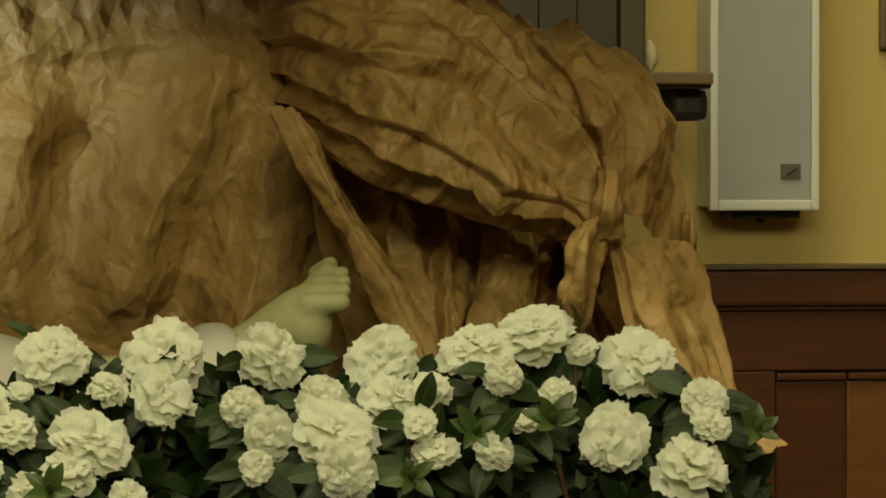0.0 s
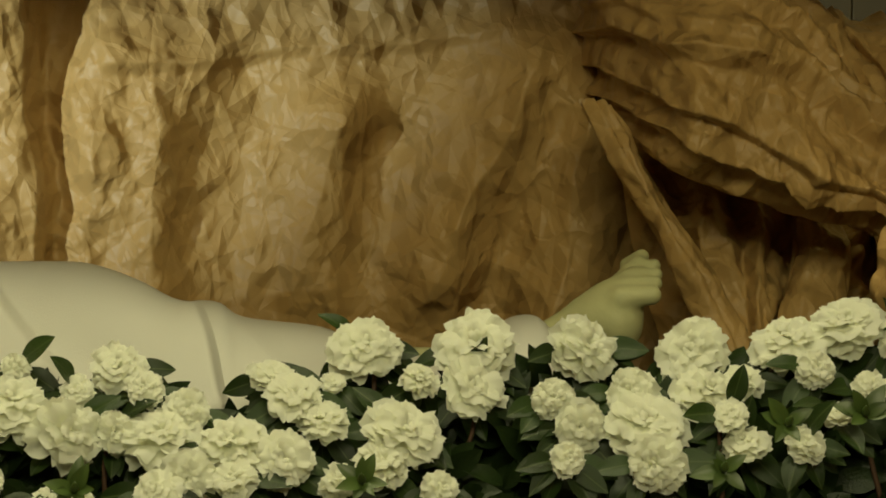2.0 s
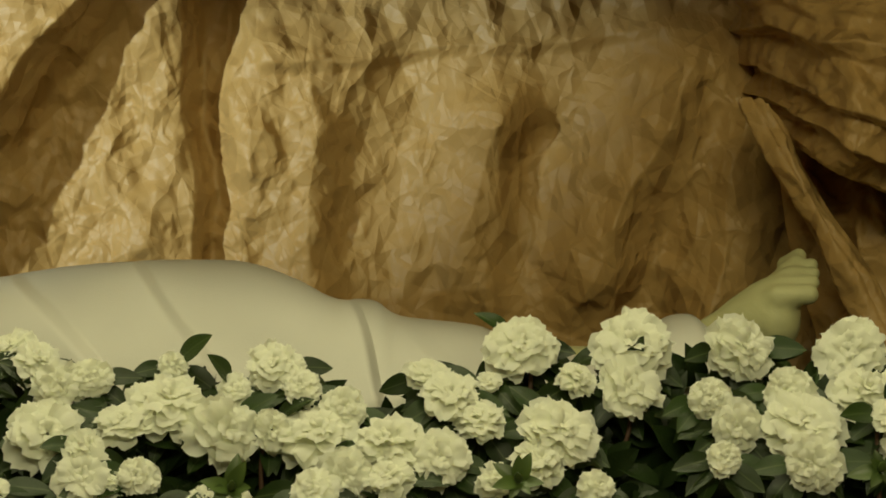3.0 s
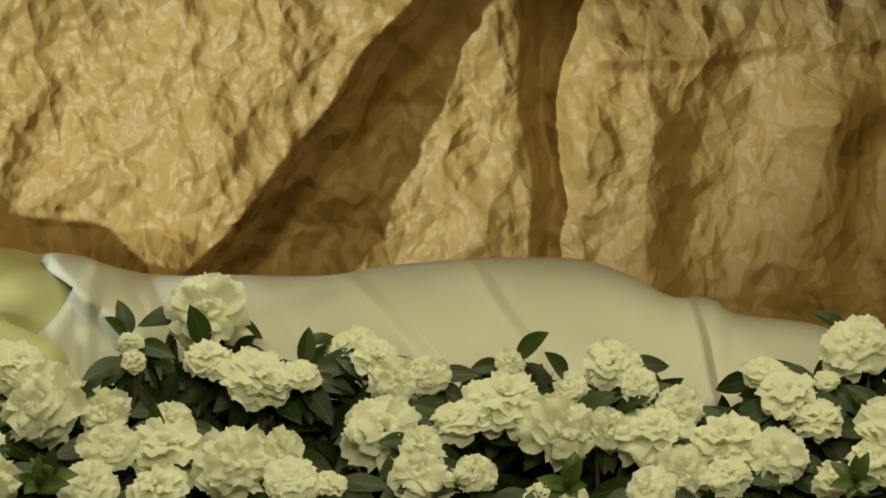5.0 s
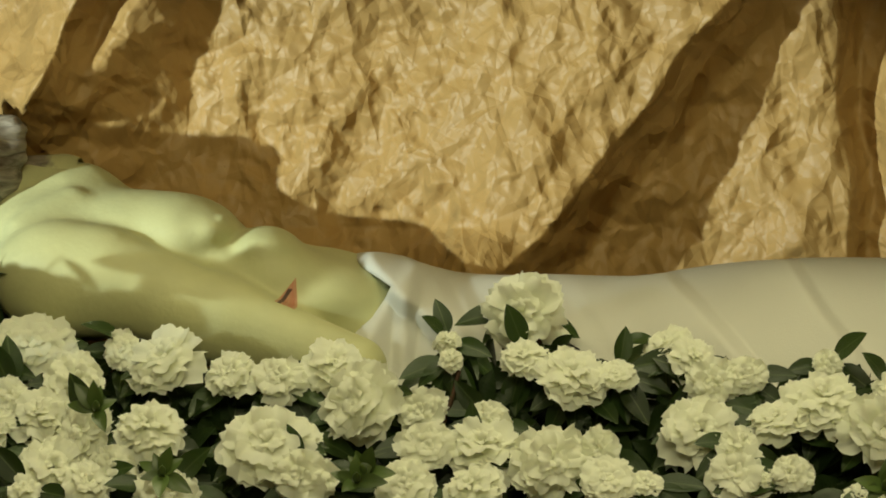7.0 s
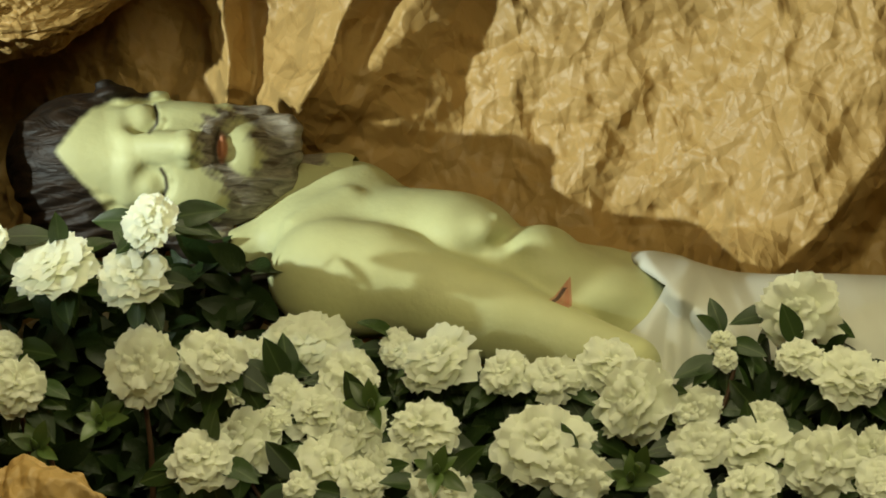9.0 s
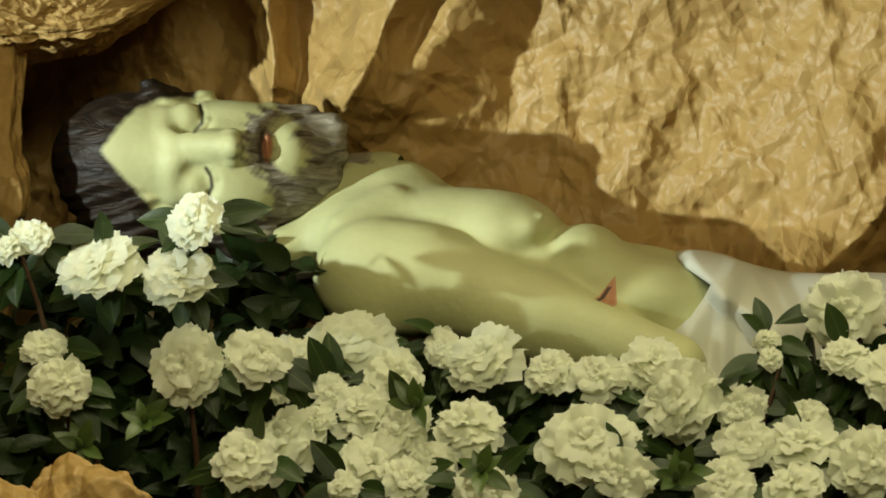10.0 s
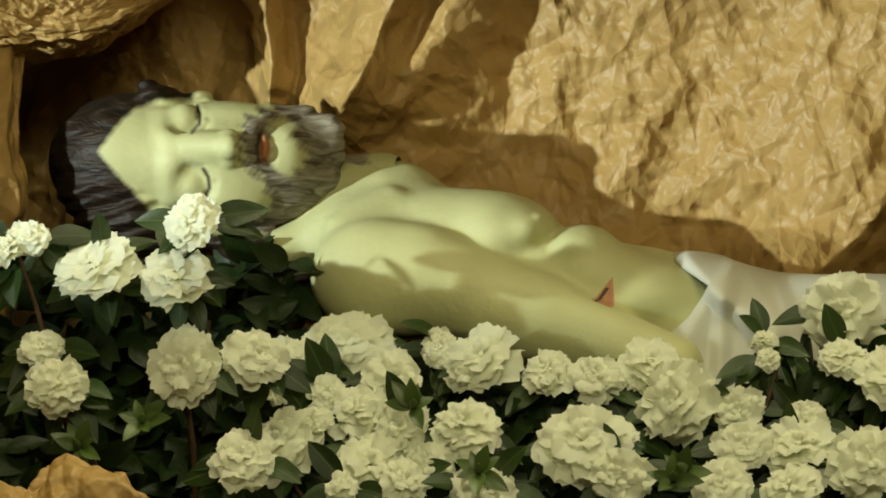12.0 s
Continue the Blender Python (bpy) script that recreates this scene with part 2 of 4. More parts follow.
def column_speaker():
    thing = tagged(empty("column_speaker", (1.4288, WALL, 1.6)), "pale framed column loudspeaker with grey cloth on the yellow wall", "loudspeaker")
    at = thing.location
    x0, x1, z0, z1 = 1.3470 - at.x, 1.5019 - at.x, 1.3996 - at.z, 1.3996 - at.z + 0.62
    w = 0.011
    upright("cabinet", x0 + 0.004, x1 - 0.004, -0.085, -0.003, z0 + 0.004, z1 - 0.004, FRAME, thing)
    upright("frame_side", x0, x0 + 0.012, -0.101, -0.086, z0, z1, FRAME, thing)
    upright("frame_side", x1 - w, x1, -0.101, -0.086, z0, z1, FRAME, thing)
    upright("frame_rail", x0 + 0.012, x1 - w, -0.101, -0.086, z0, z0 + 0.015, FRAME, thing)
    upright("frame_rail", x0 + 0.012, x1 - w, -0.101, -0.086, z1 - 0.015, z1, FRAME, thing)
    upright("grille", x0 + 0.0125, x1 - w - 0.0005, -0.094, -0.0855, z0 + 0.0155, z1 - 0.0155, GREY, thing, 0.001, "grey woven grille cloth")
    badge = upright("badge", 1.4477 - at.x, 1.4759 - at.x, -0.097, -0.0945, 1.4432 - at.z, 1.4642 - at.z, BADGE, thing, 0.0008, "small brownish metal badge")
    bm = box(-0.0085, 0.0085, -0.0005, 0.0005, -0.0014, 0.0014)
    bmesh.ops.transform(bm, matrix=Matrix.Translation((1.4630 - at.x, -0.0976, 1.4526 - at.z)) @ Matrix.Rotation(-0.6, 4, "Y"), verts=bm.verts)
    part("badge_mark", bm, BLACK, badge)
    upright("bracket", 1.3822 - at.x, 1.4829 - at.x, -0.07, -0.003, z0 - 0.012, z0 + 0.003, BLACK, thing, 0.003, "dark metal wall bracket")
    upright("bolt", 1.4239 - at.x, 1.4352 - at.x, -0.055, -0.04, z0 - 0.018, z0 - 0.012, BLACK, thing, 0.002)


column_speaker()


def wainscot():
    thing = tagged(empty("wainscot", (2.0, WALL, 0.0)), "varnished reddish-brown wooden wainscot with framed panels along the wall", "wainscot", kind="structure")
    top = 1.3234
    x0, x1 = -3.0, 3.0
    upright("cap", x0, x1, -0.050, -0.002, top - 0.007, top, RAILTOP, thing, 0.002, "worn pale cap strip")
    upright("rail", x0, x1, -0.042, -0.002, 1.2651, top - 0.008, WOOD, thing, 0.006)
    upright("moulding", x0, x1, -0.032, -0.002, 1.2588, 1.2644, WOOD, thing, 0.002)
    upright("board", x0, x1, -0.024, -0.002, 1.1743, 1.2580, WOOD, thing, 0.002)
    low = 1.1727
    xs = [1.4602 - 2.0 + 0.103 * k for k in range(-6, 8)]
    upright("stile", x0, xs[6] - 0.001, -0.024, -0.002, 0.12, low + 0.0005, WOOD, thing, 0.002)
    for k, x in enumerate(xs):
        if k < 6:
            continue
        tone = WOOD if k % 2 == 0 else WOODLIGHT
        upright("panel", x + 0.0015, x + 0.1015, -0.016, -0.002, 0.12, low - 0.014, tone, thing, 0.003)
        upright("bead", x + 0.0015, x + 0.1015, -0.024, -0.002, low - 0.0125, low - 0.002, WOOD, thing, 0.003)
    upright("skirting", x0, x1, -0.03, -0.002, 0.001, 0.119, WOOD, thing, 0.004)


wainscot()


def wall_shelf():
    thing = tagged(empty("wall_shelf", (1.2637, WALL, 1.5)), "dark wooden wall shelf on a bracket beside the loudspeaker", "shelf")
    at = thing.location
    upright("shelf_board", 1.0731 - at.x, 1.3020 - at.x, -0.30, -0.002, 1.5645 - at.z, 1.5841 - at.z, DARKWOOD, thing, 0.004)
    upright("shelf_lip", 1.0712 - at.x, 1.3019 - at.x, -0.312, -0.3005, 1.5704 - at.z, 1.5869 - at.z, RAILTOP, thing, 0.003, "worn paler front lip")
    upright("bracket", 1.2606 - at.x, 1.3076 - at.x, -0.26, -0.002, 1.5222 - at.z, 1.5650 - at.z, BLACK, thing, 0.012)


wall_shelf()


def rag():
    bm = bmesh.new()
    bmesh.ops.create_icosphere(bm, subdivisions=3, radius=1)
    for v in bm.verts:
        k = 1 + 0.35 * noise.noise(v.co * 2.3) + 0.15 * noise.noise(v.co * 6)
        v.co = Vector((v.co.x * 0.010 * k, v.co.y * 0.012 * k, 0.022 + v.co.z * 0.021 * k))
        v.co.z = max(v.co.z, 0)
    ob = mesh_object("crumpled_rag", bm, PILLOW)
    ob.location = (1.2225, 5.5200, 1.5850)
    tagged(ob, "small crumpled whitish rag on the wall shelf", "rag")


rag()


def dark_cabinet():
    thing = tagged(empty("dark_cabinet", (1.1212, 5.6, 1.5843)), "dark greenish wooden case with upright boards standing on the shelf", "cabinet")
    at = thing.location
    h = 0.42
    for a, b in ((880, 942), (943, 1012), (1013, 1086)):
        c = (b - a) * 5.55 / 7523
        x = 1.0370 - at.x + (a - 900) * 5.55 / 7523
        upright("board", x, x + c, -0.10, 0.10, 0.002, h, DARKWOOD, thing, 0.002)
    x = 1.0370 - at.x + (1089 - 900) * 5.55 / 7523
    upright("corner_post", x, x + 0.034, -0.11, 0.11, 0.002, h, POST, thing, 0.004, "paler olive corner post")


dark_cabinet()


def wall_plate():
    thing = tagged(empty("picture_frame", (1.6398, WALL, 1.6246)), "pale framed plate hung on the yellow wall", "picture")
    upright("frame", -0.028, 0.10, -0.018, -0.002, 0.0, 0.25, RAILTOP, thing, 0.004)
    upright("panel", -0.018, 0.09, -0.021, -0.0185, 0.01, 0.24, PLATE, thing, 0.001)


wall_plate()



# ---- crumpled paper ----
def facets(u, v, cell, seed):
    """A sheet of flat facets between creases: heights on a lattice, joined by triangles."""
    rng = np.random.RandomState(seed)
    a = rng.uniform(0, math.pi)
    p, q = (u * math.cos(a) + v * math.sin(a)) / cell + 50, (v * math.cos(a) - u * math.sin(a)) / cell + 50
    h = rng.uniform(-1, 1, (256, 256))
    flip = rng.rand(256, 256) > 0.5
    i, j = np.floor(p).astype(int), np.floor(q).astype(int)
    f, g = p - i, q - j
    i, j = i % 255, j % 255
    a00, a10, a01, a11 = h[i, j], h[i + 1, j], h[i, j + 1], h[i + 1, j + 1]
    one = np.where(f > g, a00 + f * (a10 - a00) + g * (a11 - a10), a00 + g * (a01 - a00) + f * (a11 - a01))
    two = np.where(f + g < 1, a00 + f * (a10 - a00) + g * (a01 - a00), a11 + (1 - f) * (a01 - a11) + (1 - g) * (a10 - a11))
    return np.where(flip[i, j], one, two)


def crumple(u, v, cell, seed):
    """Sharp ridges and valleys, where sheets of facets cut each other."""
    w = cell * 0.35 * facets(u, v, cell * 3.1, seed + 4)
    high = np.maximum(facets(u + w, v, cell, seed), facets(u, v + w, cell * 1.25, seed + 1))
    low = np.maximum(facets(u - w, v, cell * 1.1, seed + 2), facets(u, v - w, cell * 1.4, seed + 3))
    return high - low


def fold(x, z, x0, z0, x1, z1, left, right, high, fade=0.06):
    """A fold along a line from (x0, z0) to (x1, z1): it rises over the width on its left, and falls over that on its right."""
    bend = 0.13 * min(0.05, left + right)
    x = x + bend * np.sin(z * 21 + x0 * 40) * 0.6 + bend * 0.5 * np.sin(z * 47 + x * 13 + x1 * 70)
    z = z + bend * 0.5 * np.sin(x * 31 + z0 * 50)
    dx, dz = x1 - x0, z1 - z0
    n = math.hypot(dx, dz)
    along = ((x - x0) * dx + (z - z0) * dz) / n
    d = ((x - x0) * -dz + (z - z0) * dx) / n * (1 if dz > 0 else -1) * -1
    rise = np.where(d < 0, 1 + d / left, 1 - d / right).clip(0, 1)
    rise = rise * rise * (2.2 - 1.2 * rise)
    return high * rise * np.clip(along / fade + 1, 0, 1) * np.clip((n - along) / fade + 1, 0, 1)


def sheet_object(name, x, y, z, label, keep=None):
    """A paper sheet from grids of places."""
    rows, cols = x.shape
    me = bpy.data.meshes.new(name)
    idx = np.arange(rows * cols).reshape(rows, cols)
    quads = np.stack([idx[:-1, :-1], idx[:-1, 1:], idx[1:, 1:], idx[1:, :-1]], -1)
    if keep is not None:
        quads = quads[keep[:-1, :-1] & keep[1:, 1:] & keep[:-1, 1:] & keep[1:, :-1]]
    quads = quads.reshape(-1, 4)
    me.from_pydata(np.stack([x, y, z], -1).reshape(-1, 3).tolist(), [], quads.tolist())
    me.polygons.foreach_set("use_smooth", [True] * len(me.polygons))
    me.materials.append(KRAFT)
    me.update()
    return tagged(new(name, me), label, "paper")


def back_paper():
    """The large sheet behind the figure; what hangs nearest to the eye has the least y."""
    x, z = np.meshgrid(np.arange(-1.55, 0.78, 0.0021), np.arange(1.22, 1.72, 0.0021))
    y = 4.235 + 0.12 * np.clip((x + 0.75) / 0.9, 0, 1)
    # hollow round the head
    y = y + 0.10 * np.clip((-0.95 - x) / 0.2, 0, 1)
    # broad bright bulge and its diagonal ridge
    y = y - fold(x, z, -0.3431, 1.3428, -0.1079, 1.6372, 0.30, 0.05, 0.085)
    # next sheet, with its upright ridge
    y = y - fold(x, z, 0.0024, 1.3300, -0.0091, 1.6388, 0.17, 0.025, 0.042)
    # upright soft ridges towards the feet
    y = y - fold(x, z, 0.0513, 1.3114, 0.0684, 1.5803, 0.05, 0.20, 0.035)
    y = y - fold(x, z, 0.1199, 1.3114, 0.1228, 1.5803, 0.06, 0.05, 0.016)
    y = y - fold(x, z, 0.2459, 1.2882, 0.3148, 1.5059, 0.09, 0.05, 0.030)
    y = y - fold(x, z, 0.4097, 1.3415, 0.5080, 1.5657, 0.09, 0.06, 0.050)
    y = y - fold(x, z, 0.3032, 1.3188, 0.3147, 1.5253, 0.07, 0.05, 0.022)
    y = y - fold(x, z, 0.5225, 1.2833, 0.5689, 1.5196, 0.06, 0.08, 0.040)
    # level fold near the top
    y = y - fold(x, z, 0.0684, 1.5642, 0.4589, 1.5991, 0.05, 0.014, 0.009)
    # folds over the head
    y = y - fold(x, z, -0.8102, 1.5210, -0.7401, 1.6501, 0.10, 0.03, 0.075)
    y = y - fold(x, z, -0.7751, 1.5239, -0.6820, 1.6497, 0.04, 0.05, 0.03)
    y = y - fold(x, z, -0.8910, 1.5184, -0.9029, 1.6528, 0.08, 0.02, 0.055)
    # foot of the sheet, where it bends forward under the figure
    y = y - 0.05 * np.clip((1.3985 - z) / 0.05, 0, 1) * np.clip((x + 0.85) / 0.1, 0, 1) * np.clip((-0.30 - x) / 0.1, 0, 1)
    busy = 0.8 + 0.2 * np.clip((-0.28 - x) / 0.1, 0, 1)
    calm = 1 - 0.55 * np.clip((x - 0.10) / 0.1, 0, 1)
    y = y + 0.016 * calm * crumple(x, z * 0.55, 0.13, 1) + busy * calm * (0.0150 * crumple(x, z * 0.8, 0.075, 5) + 0.0070 * crumple(x, z * 0.9, 0.036, 9) + 0.0034 * crumple(x, z, 0.018, 13) + 0.0014 * crumple(x, z, 0.010, 21))
    return sheet_object("kraft_paper_sheet", x, y, z, "large crumpled brown kraft paper sheet draped behind the figure")


back_paper()


def across(points, n):
    """n places along a smooth curve through the points."""
    p = np.array(points, float)
    p = np.concatenate([(2 * p[0] - p[1])[None], p, (2 * p[-1] - p[-2])[None]])
    t = np.linspace(0, len(p) - 3 - 1e-6, n)
    i = t.astype(int)
    f = (t - i).reshape((-1,) + (1,) * (p.ndim - 1))
    a, b, c, d = p[i], p[i + 1], p[i + 2], p[i + 3]
    return 0.5 * (2 * b + (c - a) * f + (2 * a - 5 * b + 4 * c - d) * f * f + (3 * b - a - 3 * c + d) * f ** 3)


def loft(name, guides, label, pleats=6, deep=0.012, rough=0.008, seed=0, step=0.0024, gather=0.0, cell=0.07):
    """A paper sheet through guide curves, with pleats along them and creases all over."""
    lines = np.stack([across(g, 60) for g in guides])
    length = np.linalg.norm(np.diff(lines, axis=1), axis=-1).sum(1).max()
    width = np.linalg.norm(np.diff(lines, axis=0), axis=-1).sum(0).max()
    nu, nv = max(12, int(length / step)), max(12, int(width / step))
    lines = np.stack([across(g, nu) for g in guides])
    p = across(lines, nv)
    u, v = np.meshgrid(np.linspace(0, length, nu), np.linspace(0, width, nv))
    tu, tv = np.gradient(p, axis=1), np.gradient(p, axis=0)
    n = np.cross(tu, tv)
    n /= np.linalg.norm(n, axis=-1, keepdims=True) + 1e-9
    n *= np.where(n[..., 1:2] > 0, -1, 1)
    rng = np.random.RandomState(seed)
    share = v / width + 0.05 * facets(u, v, 0.12, seed + 3)
    h = np.zeros_like(u)
    for k in range(pleats):
        c, w = (k + 0.5 + rng.uniform(-0.3, 0.3)) / pleats, rng.uniform(0.35, 0.6) / pleats
        d = share - c + rng.uniform(-0.1, 0.1) * u / length
        ridge = np.clip(1 - np.where(d > 0, d / (1.7 * w), -d / (0.45 * w)), 0, 1)
        h += deep * rng.uniform(0.5, 1.2) * ridge * (1 - gather * np.abs(u / length - 0.5))
    h += 1.6 * rough * crumple(u, v, cell, seed + 11) + 0.85 * rough * crumple(u, v, cell * 0.5, seed + 17) + 0.24 * rough * crumple(u, v, cell * 0.25, seed + 23)
    h *= np.clip(0.25 + 7 * v / width, 0, 1) * np.clip(0.25 + 7 * (1 - v / width), 0, 1)
    p = p + n * h[..., None]
    return sheet_object(name, p[..., 0], p[..., 1], p[..., 2], label)


loft("kraft_paper_mantle", [
    [(0.5848, 4.4200, 1.5320), (0.6068, 4.1600, 1.4743), (0.6682, 4.1200, 1.4412), (0.7585, 4.1200, 1.4159), (0.8286, 4.1300, 1.3959)],
    [(0.5754, 4.4400, 1.5560), (0.6203, 4.1000, 1.5133), (0.6918, 4.0600, 1.4748), (0.7698, 4.0600, 1.4418), (0.8510, 4.1000, 1.4199)],
    [(0.5539, 4.4600, 1.6100), (0.6203, 4.1000, 1.5739), (0.7046, 4.0700, 1.5352), (0.7848, 4.0800, 1.4857), (0.8652, 4.1000, 1.4215)],
    [(0.5299, 4.4600, 1.6816), (0.6335, 4.1500, 1.6474), (0.7337, 4.1400, 1.6029), (0.8078, 4.1400, 1.5415), (0.8723, 4.1200, 1.4239)],
    [(0.5689, 4.3000, 1.7332), (0.7410, 4.2800, 1.6872), (0.8027, 4.2800, 1.6240), (0.8419, 4.2400, 1.5598), (0.8816, 4.1500, 1.4261)],
], "long gathered swathe of crumpled brown kraft paper", 7, 0.017, 0.0068, 40, cell=0.075)
loft("kraft_paper_puff", [
    [(0.7975, 4.3000, 1.6245), (0.8156, 4.1800, 1.5533), (0.8364, 4.1400, 1.4854), (0.8687, 4.1300, 1.4237)],
    [(0.8231, 4.3100, 1.6179), (0.8384, 4.1500, 1.5698), (0.8588, 4.1100, 1.5134), (0.8773, 4.1300, 1.4282)],
    [(0.8628, 4.3300, 1.6045), (0.8792, 4.1800, 1.5750), (0.8967, 4.1400, 1.5136), (0.8938, 4.1400, 1.4206)],
    [(0.9050, 4.3600, 1.5900), (0.9308, 4.2700, 1.5692), (0.9464, 4.2200, 1.5081), (0.9302, 4.2000, 1.3994)],
    [(0.9543, 4.4200, 1.5866), (0.9798, 4.3800, 1.5472), (0.9900, 4.3600, 1.4905), (0.9896, 4.3000, 1.3909)],
], "puffed rounded bulge of brown kraft paper above the knot", 3, 0.014, 0.0065, 50, cell=0.09)
loft("kraft_paper_drape", [
    [(0.8666, 4.1200, 1.4127), (0.8667, 4.0800, 1.3747), (0.8734, 4.0400, 1.3098), (0.9026, 4.0000, 1.2512), (0.9190, 3.9500, 1.1780)],
    [(0.8809, 4.1200, 1.3958), (0.9008, 4.0800, 1.3745), (0.9117, 4.0400, 1.3260), (0.9362, 4.0000, 1.2562), (0.9578, 3.9500, 1.1773)],
    [(0.9097, 4.1600, 1.3891), (0.9429, 4.1400, 1.3781), (0.9585, 4.1200, 1.3222), (0.9678, 4.0500, 1.2529), (0.9931, 3.9800, 1.1853)],
    [(0.9405, 4.2200, 1.3874), (0.9907, 4.2200, 1.3640), (0.9913, 4.1800, 1.3137), (0.9884, 4.1000, 1.2441), (1.0281, 4.0200, 1.2011)],
], "brown kraft paper hanging down from the knot to the bier", 3, 0.012, 0.005, 60)
loft("kraft_paper_tuck", [
    [(0.9627, 4.2400, 1.3520), (0.9664, 4.2300, 1.3870), (0.9716, 4.2400, 1.4156), (0.9804, 4.2600, 1.4256)],
    [(0.9729, 4.2200, 1.3526), (0.9701, 4.2000, 1.3877), (0.9736, 4.2100, 1.4133), (0.9816, 4.2500, 1.4270)],
    [(0.9924, 4.2400, 1.3518), (0.9853, 4.2300, 1.3868), (0.9864, 4.2400, 1.4126), (0.9898, 4.2700, 1.4254)],
], "small upright tuck of brown kraft paper", 2, 0.006, 0.004, 66)
loft("kraft_paper_tail", [
    [(0.8556, 4.1000, 1.4215), (0.8222, 4.0700, 1.3973), (0.8146, 4.0600, 1.3591), (0.8082, 4.0700, 1.3201)],
    [(0.8549, 4.0700, 1.4248), (0.8260, 4.0200, 1.3931), (0.8201, 4.0100, 1.3552), (0.8151, 4.0400, 1.3103)],
    [(0.8692, 4.1000, 1.4159), (0.8595, 4.0700, 1.3916), (0.8461, 4.0600, 1.3588), (0.8346, 4.0700, 1.3171)],
], "twisted tail of brown kraft paper below the knot", 3, 0.008, 0.003, 70, cell=0.05)
loft("kraft_paper_knot", [
    [(0.8461, 4.0900, 1.4079), (0.8448, 4.0700, 1.4304), (0.8533, 4.0700, 1.4525), (0.8592, 4.0900, 1.4689)],
    [(0.8507, 4.0500, 1.4032), (0.8488, 4.0300, 1.4283), (0.8543, 4.0400, 1.4501), (0.8616, 4.0800, 1.4712)],
    [(0.8780, 4.0800, 1.4024), (0.8709, 4.0600, 1.4277), (0.8664, 4.0600, 1.4498), (0.8694, 4.0900, 1.4678)],
], "knotted bunch of brown kraft paper", 4, 0.008, 0.0022, 75, cell=0.04)
loft("kraft_paper_flap", [
    [(0.5399, 4.2100, 1.5305), (0.5784, 4.2000, 1.4572), (0.6267, 4.1800, 1.3730), (0.6715, 4.1400, 1.2790)],
    [(0.5572, 4.1900, 1.5304), (0.5927, 4.1600, 1.4576), (0.6404, 4.1400, 1.3741), (0.6874, 4.1000, 1.2810)],
    [(0.5798, 4.2100, 1.5164), (0.6140, 4.1900, 1.4516), (0.6665, 4.1800, 1.3672), (0.7167, 4.1400, 1.2786)],
], "narrow folded flap of brown kraft paper hanging from a gather", 3, 0.010, 0.005, 80)
loft("kraft_paper_lining", [
    [(0.5881, 4.2700, 1.5023), (0.6025, 4.2900, 1.4102), (0.6228, 4.2700, 1.3302), (0.6369, 4.2100, 1.2416)],
    [(0.6905, 4.3300, 1.4674), (0.6925, 4.2700, 1.3988), (0.7058, 4.2100, 1.3320), (0.7071, 4.1500, 1.2445)],
    [(0.7805, 4.3700, 1.4434), (0.7757, 4.3100, 1.3859), (0.7613, 4.2300, 1.3194), (0.7562, 4.1700, 1.2428)],
    [(0.8566, 4.3900, 1.4192), (0.8587, 4.3700, 1.3721), (0.8568, 4.3300, 1.3145), (0.8468, 4.2500, 1.2370)],
    [(0.9288, 4.3300, 1.4082), (0.9348, 4.3300, 1.3610), (0.9381, 4.2900, 1.3038), (0.9427, 4.2300, 1.2370)],
], "deeply creased brown kraft paper inside the dark hollow", 7, 0.035, 0.014, 90, cell=0.06)
loft("kraft_paper_strip", [
    [(0.7739, 4.3000, 1.4181), (0.7619, 4.2400, 1.3820), (0.7490, 4.2000, 1.3378), (0.7316, 4.1600, 1.2775)],
    [(0.7938, 4.2800, 1.4184), (0.7895, 4.2100, 1.3827), (0.7706, 4.1700, 1.3387), (0.7565, 4.1400, 1.2783)],
    [(0.8182, 4.3000, 1.4063), (0.8245, 4.2500, 1.3699), (0.8127, 4.2100, 1.3369), (0.7792, 4.1700, 1.2765)],
], "upright strip of brown kraft paper in the hollow", 2, 0.010, 0.006, 95)
# Added out of view: keeps the overhead lamp off the statue and back paper.
loft("unseen_paper_shade", [
    [(-1.56, 4.46, 1.70), (-0.9, 4.44, 1.70), (-0.2, 4.44, 1.70), (0.35, 4.44, 1.70), (1.0, 4.44, 1.68)],
    [(-1.56, 4.25, 1.77), (-0.9, 4.25, 1.77), (-0.2, 4.25, 1.77), (0.35, 4.25, 1.76), (1.0, 4.25, 1.74)],
    [(-1.56, 4.05, 1.79), (-0.9, 4.05, 1.79), (-0.2, 4.05, 1.79), (0.35, 4.05, 1.78), (1.0, 4.05, 1.76)],
    [(-1.56, 3.70, 1.76), (-0.9, 3.78, 1.77), (-0.3, 3.90, 1.77), (0.35, 3.92, 1.76), (1.0, 3.94, 1.74)],
], "unseen brown paper sheet added over the bier to block the overhead light", 4, 0.012, 0.008, 130, step=0.008)
